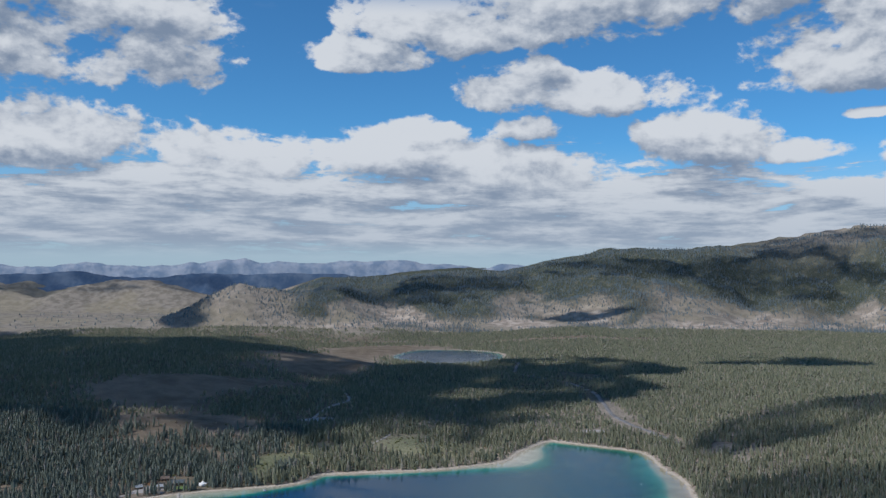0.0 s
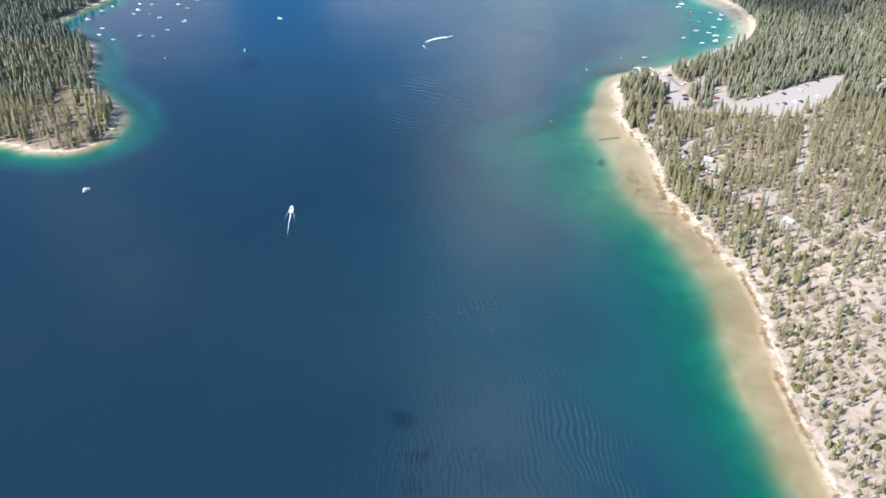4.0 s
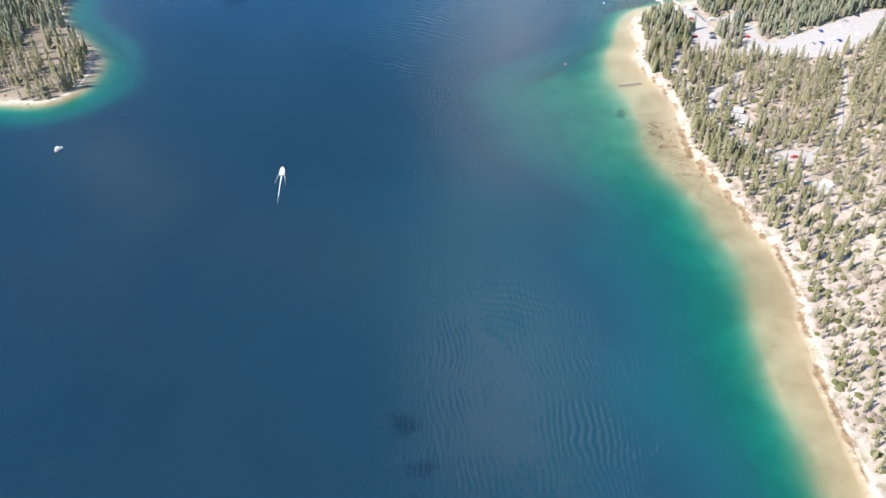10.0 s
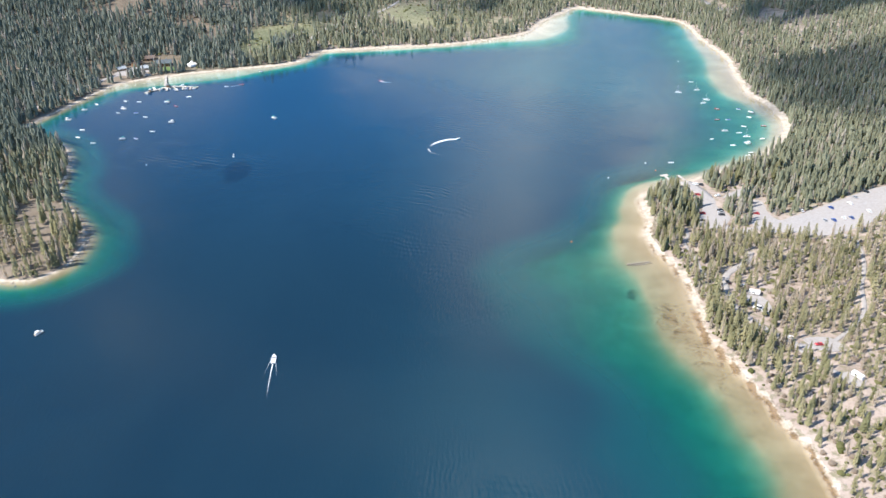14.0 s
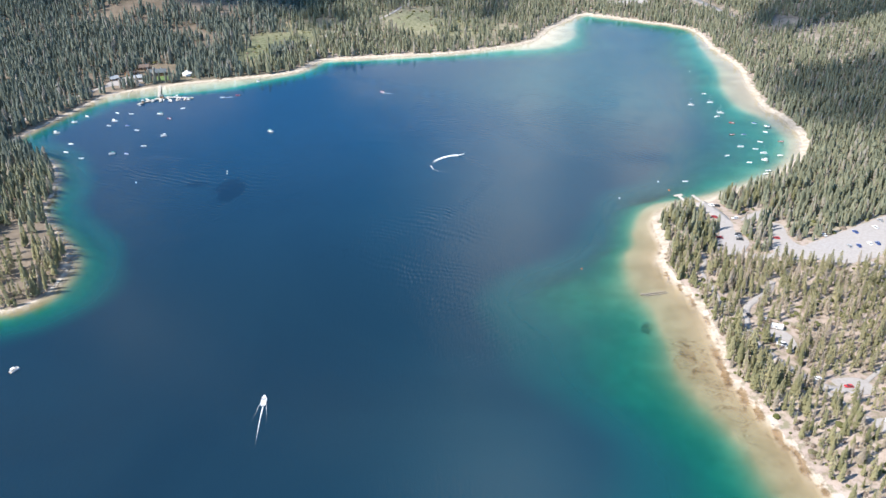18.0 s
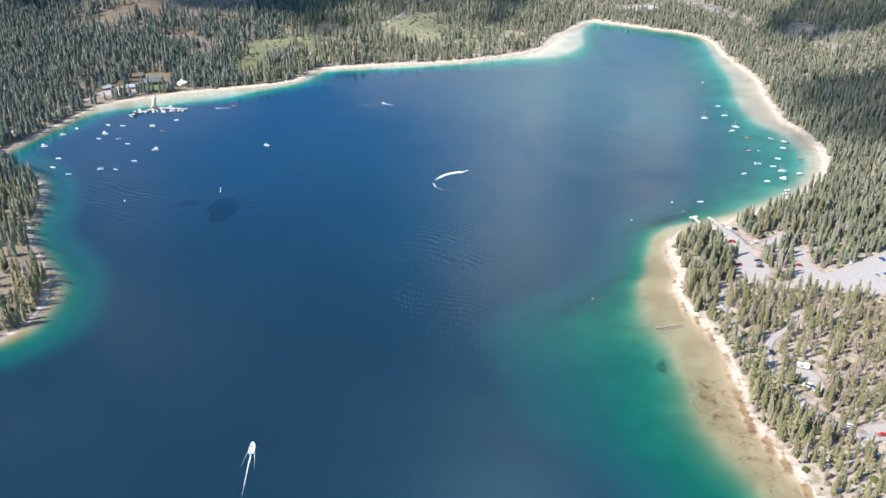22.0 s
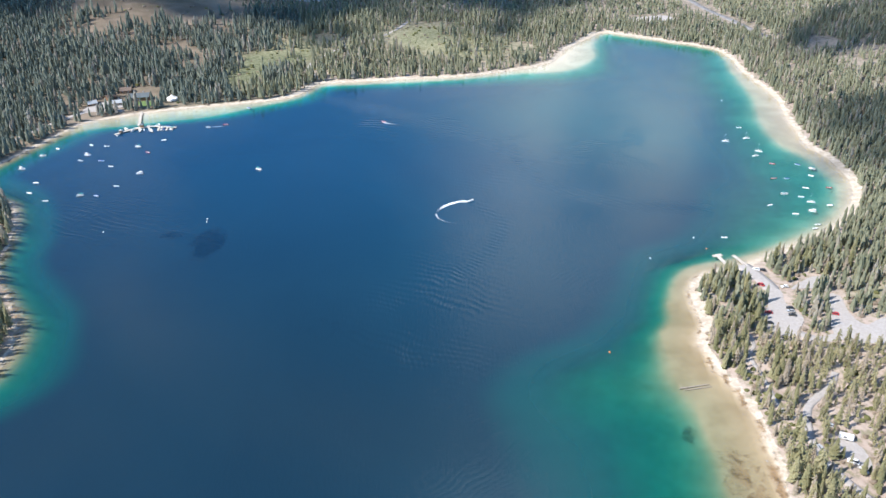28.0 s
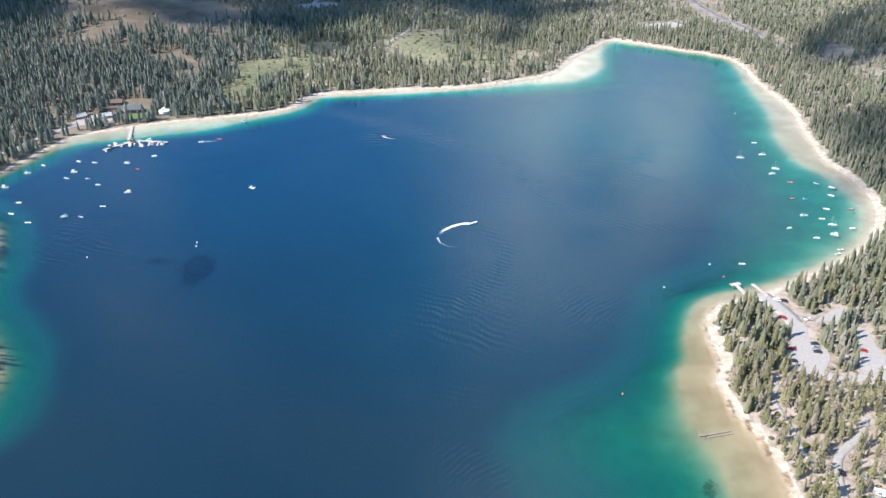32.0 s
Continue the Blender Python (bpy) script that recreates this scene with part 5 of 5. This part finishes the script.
wake([(-71, 967.5), (-64, 964), (-52, 961)], 1.4, "short white wake behind the far boat", 0.8)
ferry = copy_thing(kinds[0], pose(-226, 950, 0.08, 0, 0, 95))
tagged(ferry, "white skiff towing a thin wake off the docks", "boat", "boats under way")
wake([(-223, 951), (-214, 953), (-204, 955)], 1.0, "thin white wake of the skiff", 0.7)

# paddle boards and buoys
for i, (x, y, h) in enumerate(((113.6, 226.5, 40), (116.8, 228.2, 55))):
    sup = thing("paddle_board", "white paddle board floating in shallow green water", "paddle board", "paddle boards")
    rings = [[(-w, s_, 0.06), (-w, s_, 0.16), (w, s_, 0.16), (w, s_, 0.06)] for s_, w in ((-1.6, 0.12), (-1.3, 0.32), (-0.3, 0.42), (0.7, 0.40), (1.4, 0.22), (1.65, 0.05))]
    part("board", loft(rings), WHITE, sup)
    part("deck_pad", box(0, -0.4, 0.162, 0.5, 1.1, 0.02), SILVER, sup)
    part("paddle", rod((-0.15, -0.9, 0.2), (0.1, 0.8, 0.2), 0.03, 5), BLACK, sup)
    sup.matrix_basis = pose(x, y, 0, 0, 0, h)
for i, (x, y, mat, word) in enumerate(((83, 620, ORANGE, "orange"), (125, 724, WHITE, "white"), (160, 753, WHITE, "white"), (165, 738, ORANGE, "orange"), (-179, 772, WHITE, "white"),
                                       (-178, 767, WHITE, "white"), (-245, 750, WHITE, "white"), (254, 1036, WHITE, "white"))):
    buoy = thing("buoy", "round %s buoy floating on the lake" % word, "buoy", "buoys")
    bm = bmesh.new()
    bmesh.ops.create_uvsphere(bm, u_segments=10, v_segments=7, radius=0.55)
    part("float", bm, mat, buoy, smooth=True)
    part("ring", rod((0, 0, 0.5), (0, 0, 0.8), 0.08, 6), METAL, buoy)
    buoy.matrix_basis = pose(x, y, 0.15)


# ---------------------------------------------------------------- docks
PLANK_MESH = {}


def dock_run(parent, a, b, wide, z=0.55, pitch=0.62, posts=True):
    """A run of planks on stringers and posts between two places."""
    a, b = Vector((*a, 0)), Vector((*b, 0))
    d = (b - a).normalized()
    ang = math.degrees(math.atan2(d.y, d.x))
    n_ = max(2, int((b - a).length / pitch))
    key = (round(wide, 2), pitch)
    if key not in PLANK_MESH:
        bm = box(0, 0, 0, pitch - 0.06, wide, 0.08)
        me = bpy.data.meshes.new("plank")
        bm.to_mesh(me)
        bm.free()
        me.materials.append(PLANK)
        PLANK_MESH[key] = me
    for i in range(n_):
        p = a.lerp(b, (i + 0.5) / n_)
        ob = new("plank", PLANK_MESH[key])
        ob.parent = parent
        ob.matrix_basis = pose(p.x, p.y, z + rs.uniform(0, 0.015), 0, 0, ang)
    side_ = Vector((-d.y, d.x, 0)) * wide * 0.42
    for sgn in (-1, 1):
        q = side_ * sgn
        part("stringer", rod(a + q + Vector((0, 0, z - 0.09)), b + q + Vector((0, 0, z - 0.09)), 0.09, 5), DRIFT, parent)
        if posts:
            for k_ in range(int((b - a).length / 7) + 1):
                p = a + d * min(k_ * 7 + 0.3, (b - a).length - 0.2) + q * 1.15
                part("post", rod(p + Vector((0, 0, -1.9)), p + Vector((0, 0, z + 0.55)), 0.11, 6), DRIFT, parent)


marina = thing("marina_dock", "weathered plank marina dock with branching boat slips", "dock")
for a, b, w in (((-300, 992), (-289, 951), 2.6), ((-303, 929), (-291, 943), 2.6), ((-291, 944), (-279, 951), 4.6), ((-279, 950), (-254, 948), 2.8),
                ((-281, 950), (-272, 936), 2.0), ((-270, 949), (-268, 939), 1.8), ((-262, 948), (-261, 940), 1.6), ((-296, 938), (-300, 946), 1.8), ((-287, 946), (-283, 936), 1.8)):
    dock_run(marina, a, b, w)
ramp = thing("boat_ramp_dock", "pale plank dock with a wide end by the boat ramp", "dock")
dock_run(ramp, (173, 713), (170, 727), 2.6)
dock_run(ramp, (166.5, 727), (173, 729.5), 3.0)
ramp2 = thing("boat_ramp_dock", "straight pale plank dock by the boat ramp", "dock")
dock_run(ramp2, (185, 715), (180, 729), 2.6)
hut = thing("dock_hut", "small dark-roofed hut on the marina dock", "hut")
part("wall", box(-285, 948, 0.64, 3.0, 3.0, 2.2), LOG, hut)
part("roof", box(-285, 948, 2.84, 4.0, 4.0, 1.3, 0, top=0.1), ROOF_GREEN, hut)
hut = thing("dock_hut", "small tan shelter at the dock end", "hut")
part("wall", box(-299, 934, 0.64, 2.0, 2.0, 2.0), LOG, hut)
part("roof", box(-299, 934, 2.64, 3.0, 3.0, 1.0, 0, top=0.1), ROOF_GREY, hut)
for i, (x, y, h) in enumerate(((-276, 942, 150), (-274.5, 939.5, 150), (-266.3, 944, 185), (-264.4, 944, 185), (-259, 944, 180), (-257, 944.5, 180), (-284, 941.5, 200), (-281.4, 942, 200),
                               (-298, 944, 60), (-272, 951.8, 100), (-263, 950.6, 95), (-300.5, 927.5, 45), (-290, 939.8, 160))):
    k_ = (0, 1, 5, 3, 0, 6, 1)[i % 7]
    copy_thing(kinds[k_], pose(x, y, 0.05, 0, 0, h))


# ---------------------------------------------------------------- buildings of the resort and camp
def cabin(x, y, sx, sy, wall, roof, turn, label, wall_mat=LOG, roof_mat=ROOF_BROWN, doors=1):
    z = float(land(np.array([x]), np.array([y]))[0]) - 0.1
    b = thing("cabin", label, "building", "resort buildings")
    part("wall", box(0, 0, 0, sx, sy, wall), wall_mat, b)
    e = 0.7
    for sgn in (-1, 1):
        bm = bmesh.new()
        pts = [(-sx / 2 - e, sgn * (sy / 2 + e), wall - 0.25), (sx / 2 + e, sgn * (sy / 2 + e), wall - 0.25), (sx / 2 + e, 0, wall + roof), (-sx / 2 - e, 0, wall + roof)]
        lo = [bm.verts.new(p) for p in pts]
        hi = [bm.verts.new((p[0], p[1], p[2] + 0.18)) for p in pts]
        bm.faces.new(lo[::-1])
        bm.faces.new(hi)
        for i in range(4):
            bm.faces.new((lo[i], lo[(i + 1) % 4], hi[(i + 1) % 4], hi[i]))
        bmesh.ops.recalc_face_normals(bm, faces=bm.faces)
        part("roof_slope", bm, roof_mat, b)
    for sgn in (-1, 1):
        bm = bmesh.new()
        v = [bm.verts.new(p) for p in ((sgn * sx / 2, -sy / 2, wall), (sgn * sx / 2, sy / 2, wall), (sgn * sx / 2, 0, wall + roof))]
        w = [bm.verts.new(p.co - Vector((sgn * 0.15, 0, 0))) for p in v]
        bm.faces.new(v)
        bm.faces.new(w[::-1])
        for i in range(3):
            bm.faces.new((v[i], v[(i + 1) % 3], w[(i + 1) % 3], w[i]))
        part("gable", bm, wall_mat, b)
    n_ = max(1, int(sx / 4))
    for i in range(n_):
        px = -sx / 2 + (i + 0.5) * sx / n_
        w = part("window", box(px, -sy / 2 - 0.04, 1.0, 1.3, 0.12, 1.2), WHITE, b)
        part("pane", box(px, -sy / 2 - 0.11, 1.1, 1.1, 0.04, 1.0), GLASS, w)
    part("door", box(-sx / 2 + sx / n_ * 0.97, -sy / 2 - 0.05, 0.05, 1.0, 0.12, 2.05), RED if roof_mat is ROOF_RED else TAN, b)
    part("chimney", box(sx * 0.2, sy * 0.12, wall + roof * 0.5, 0.7, 0.7, roof * 0.5 + 1.2), ROOF_GREY, b)
    b.matrix_basis = pose(x, y, z, 0, 0, turn)
    return b


cabin(-310, 1018, 17, 9, 3.6, 2.8, 12, "log lodge with a dark green metal roof", LOG, ROOF_GREEN)
cabin(-330, 1036, 10, 8, 3, 2.2, 12, "log cabin with a brown shingle roof", LOG, ROOF_BROWN)
cabin(-327, 1003, 9, 7, 2.8, 1.8, 20, "small resort building with a grey roof", TAN, ROOF_GREY)
cabin(-339, 1017, 9, 7, 2.8, 2.0, 60, "small cabin with an orange-brown roof", LOG, ROOF_BROWN)
cabin(-253, 1098, 11, 8, 3.0, 2.4, 10, "cabin with a bright red metal roof", LOG, ROOF_RED)
cabin(-267, 1177, 10, 8, 3.0, 2.4, 0, "dark cabin among the meadow trees", LOG, ROOF_GREEN)
cabin(-186, 1060, 8, 6, 2.6, 1.6, 20, "pale flat beach cabin above the sand", TAN, ROOF_BROWN)
cabin(-350, 1000, 8, 6, 2.6, 1.8, 40, "small log cabin with a grey roof", LOG, ROOF_GREY)
cabin(-364, 960, 7, 6, 2.6, 1.8, 60, "boathouse with a green roof above the shore", LOG, ROOF_GREEN)
cabin(-298, 1062, 8, 7, 2.8, 2.0, 0, "pale-roofed cabin in the trees", LOG, ROOF_GREY)
tent = thing("event_tent", "white peaked canvas event tent near the beach", "tent")
zt = float(land(np.array([-280.0]), np.array([1022.0]))[0])
part("side_wall", loft([[(6.2 * math.cos(a), 6.2 * math.sin(a), zz) for a in np.linspace(0, 2 * math.pi, 12, endpoint=False)] for zz in (0, 2.6)]), CANVAS, tent)
part("canopy", loft([[(r_ * math.cos(a), r_ * math.sin(a), zz) for a in np.linspace(0, 2 * math.pi, 12, endpoint=False)] for r_, zz in ((6.6, 2.5), (3.4, 3.9), (1.4, 5.6), (0.15, 6.8))]), CANVAS, tent)
part("pole", rod((0, 0, 0), (0, 0, 7.3), 0.12), METAL, tent)
tent.matrix_basis = pose(-279, 1018, zt) @ Matrix.Scale(0.8, 4)
lot("lawn", [(-310, 1011), (-297, 1013), (-291, 1003), (-303, 999)], LAWN, "mown green lawn before the lodge", 0.2)["category"] = "lawn"


# ---------------------------------------------------------------- vehicles
def car(colour, label, van=False):
    b = thing("van" if van else "car", label, "vehicle", "parked vehicles")
    l_, w_, h_ = (5.2, 2.0, 1.25) if van else (4.6, 1.85, 0.86)
    part("body", loft([[(-w_ / 2 * k_, y, 0.32), (-w_ / 2, y, 0.62), (-w_ / 2 * 0.94, y, zz), (w_ / 2 * 0.94, y, zz), (w_ / 2, y, 0.62), (w_ / 2 * k_, y, 0.32)]
                       for y, zz, k_ in ((-l_ / 2, h_ * 0.95, 0.9), (-l_ * 0.42, h_ + 0.08, 0.95), (l_ * 0.18, h_ + 0.08, 0.95), (l_ * 0.42, h_ * 0.92, 0.95), (l_ / 2, h_ * 0.72, 0.85))]), colour, b)
    top = 2.25 if van else 1.5
    y0, y1 = (-l_ * 0.46, l_ * 0.26) if van else (-l_ * 0.40, l_ * 0.20)
    c = part("cabin", loft([[(-w_ * 0.43, y, h_), (-w_ * 0.36, y + s_, zz), (w_ * 0.36, y + s_, zz), (w_ * 0.43, y, h_)]
                            for y, s_, zz in ((y0, 0.25, h_ + 0.05), (y0, 0.45, top), (y1 - 0.5, 0.0, top), (y1, -0.05, h_ + 0.05))]), GLASS, b)
    part("roof", box(0, (y0 + y1) / 2 + 0.05, top - 0.02, w_ * 0.72, (y1 - y0) * 0.70, 0.06, 0.02), colour, c)
    for sx in (-1, 1):
        for sy in (-0.31, 0.31):
            wh = part("wheel", rod((sx * w_ * 0.42, sy * l_, 0.33), (sx * w_ * 0.51, sy * l_, 0.33), 0.33, 10), RUBBER, b)
            part("rim", rod((sx * w_ * 0.50, sy * l_, 0.33), (sx * w_ * 0.52, sy * l_, 0.33), 0.2, 8), METAL, wh)
        part("headlight", box(sx * w_ * 0.36, l_ / 2 - 0.06, 0.58, 0.34, 0.12, 0.16), WHITE, b)
        part("tail_light", box(sx * w_ * 0.38, -l_ / 2 + 0.03, 0.62, 0.28, 0.10, 0.18), RED, b)
    return b


def trailer(label):
    b = thing("camper_trailer", label, "vehicle", "parked vehicles")
    part("body", box(0, 0, 0.55, 2.4, 6.4, 2.3, 0.18), WHITE, b)
    part("stripe", box(0, 0, 1.1, 2.42, 6.0, 0.22), TAN, b)
    part("window", box(1.2, 1.4, 1.6, 0.05, 1.2, 0.7), GLASS, b)
    part("window", box(-1.2, 0.6, 1.6, 0.05, 1.4, 0.7), GLASS, b)
    part("door", box(1.21, -1.2, 0.65, 0.04, 0.75, 1.9), SILVER, b)
    part("roof_vent", box(0, -1.0, 2.85, 0.6, 0.6, 0.2, 0.04), SILVER, b)
    part("drawbar", rod((0, 3.1, 0.5), (0, 4.4, 0.45), 0.08), BLACK, b)
    for sx in (-1.05, 1.05):
        part("wheel", rod((sx * 0.9, -0.4, 0.33), (sx * 1.12, -0.4, 0.33), 0.33, 10), RUBBER, b)
    return b


CARS = {"red": car(RED, "red car parked on pale gravel"), "white": car(WHITE, "white car parked on pale gravel"), "black": car(BLACK, "black car parked on pale gravel"),
        "silver": car(SILVER, "silver car parked on pale gravel"), "blue": car(BLUE, "blue car parked on pale gravel"), "van": car(WHITE, "white van parked at the campground", True),
        "camper": trailer("white camper trailer at a campsite")}
PARKED = [("black", 195, 664, 80), ("silver", 194.5, 660.5, 80), ("black", 194, 656.5, 80), ("red", 181, 659, 75), ("black", 178, 648, 80), ("red", 219, 658, 70),
          ("white", 189, 709, 60), ("black", 192.5, 708, 60), ("white", 200, 688, 100), ("blue", 274, 664, 20), ("silver", 298, 681, 30), ("blue", 281, 646, 10),
          ("white", 276, 646, 10), ("blue", 268, 644, 10), ("silver", 262, 644, 10), ("black", 172, 565, 10), ("camper", 184, 552, 70), 
          ("van", 181, 536, 60), ("white", 184, 531, 20), ("red", 203, 500, 88), ("white", 189, 506, 80), ("silver", 169.5, 545, 10), ("camper", 211, 470, 30),
          ("white", 290, 670, 30), ("black", 310, 690, 35), ("white", 297, 655, 10), ("silver", 180, 561, 50), ("white", 252, 661, 15), ("red", 186, 690, 40)]
placed = set()
for kind, x, y, h in PARKED:
    z = float(land(np.array([x]), np.array([y]))[0]) + 0.27
    m = pose(x, y, z, 0, 0, h)
    if kind in placed:
        copy_thing(CARS[kind], m)
    else:
        CARS[kind].matrix_basis = m
        placed.add(kind)


# ---------------------------------------------------------------- driftwood and rocks
logs = thing("sunken_log", "bleached log lying in the tan shallows", "log")
part("trunk", rod((114.5, 589.5, 0.0), (130.4, 593.2, 0.15), 0.42, 9, 0.26), DRIFT, logs)
part("branch", rod((118, 590.2, 0.0), (115.6, 586.5, -0.1), 0.16, 6, 0.08), DRIFT, logs)
part("branch", rod((115.8, 589.8, 0.05), (115.0, 592.4, 0.25), 0.18, 6, 0.10), DRIFT, logs)
logs = thing("sunken_log", "bleached split log beside another in the shallows", "log")
part("trunk", rod((118, 588.6, -0.05), (131.5, 591.6, 0.1), 0.30, 8, 0.2), DRIFT, logs)
part("branch", rod((124, 590, 0.0), (126.5, 588.2, -0.05), 0.12, 6, 0.05), DRIFT, logs)
for i in range(60):
    a = rs.randint(0, len(SHORE))
    p = SHORE[a]
    if not (120 < p[0] < 320 and 240 < p[1] < 1000 or -420 < p[0] < 120 and 560 < p[1] < 1300):
        continue
    x, y = p + rs.uniform(-5, 5, 2)
    z = max(float(land(np.array([x]), np.array([y]))[0]), -0.3)
    l_, t_ = rs.uniform(3, 8), rs.uniform(0, math.pi)
    d = thing("driftwood", "bleached driftwood log on the beach", "log", "driftwood")
    part("trunk", rod((-l_ / 2, 0, 0.15), (l_ / 2, 0, 0.2), 0.24, 7, 0.13), DRIFT, d)
    part("branch", rod((0, 0, 0.2), (l_ * 0.2, 0.9, 0.5), 0.09, 5, 0.04), DRIFT, d)
    d.matrix_basis = pose(x, y, z, 0, 0, math.degrees(t_))
ROCK = paint("granite_boulder", (0.34, 0.31, 0.28), 0.9, 0.2, 1.5)
vs = []
for sd in range(3):
    r_ = np.random.RandomState(400 + sd)
    bm = bmesh.new()
    bmesh.ops.create_icosphere(bm, subdivisions=1, radius=1.0)
    vv = np.array([v.co[:] for v in bm.verts]) * r_.uniform(0.7, 1.2, (len(bm.verts), 1)) * np.array([1, 0.8, 0.6])
    ff = np.array([[v.index for v in f.verts] for f in bm.faces])
    bm.free()
    vs.append((vv, ff))
k_ = rs.randint(0, len(SHORE), 900)
p = SHORE[k_] + rs.normal(0, 3.0, (900, 2))
ok = (np.abs(p[:, 0]) < 0.56 * p[:, 1] + 60) & (p[:, 1] > 200)
p = p[ok]
size = rs.uniform(0.25, 0.9, len(p))
zz = np.maximum(land(p[:, 0], p[:, 1]), -0.4)
scatter("shore_boulders", np.column_stack([p, zz]), size, size, vs, ROCK, "grey granite boulders strewn along the shore", "rocks", rs)
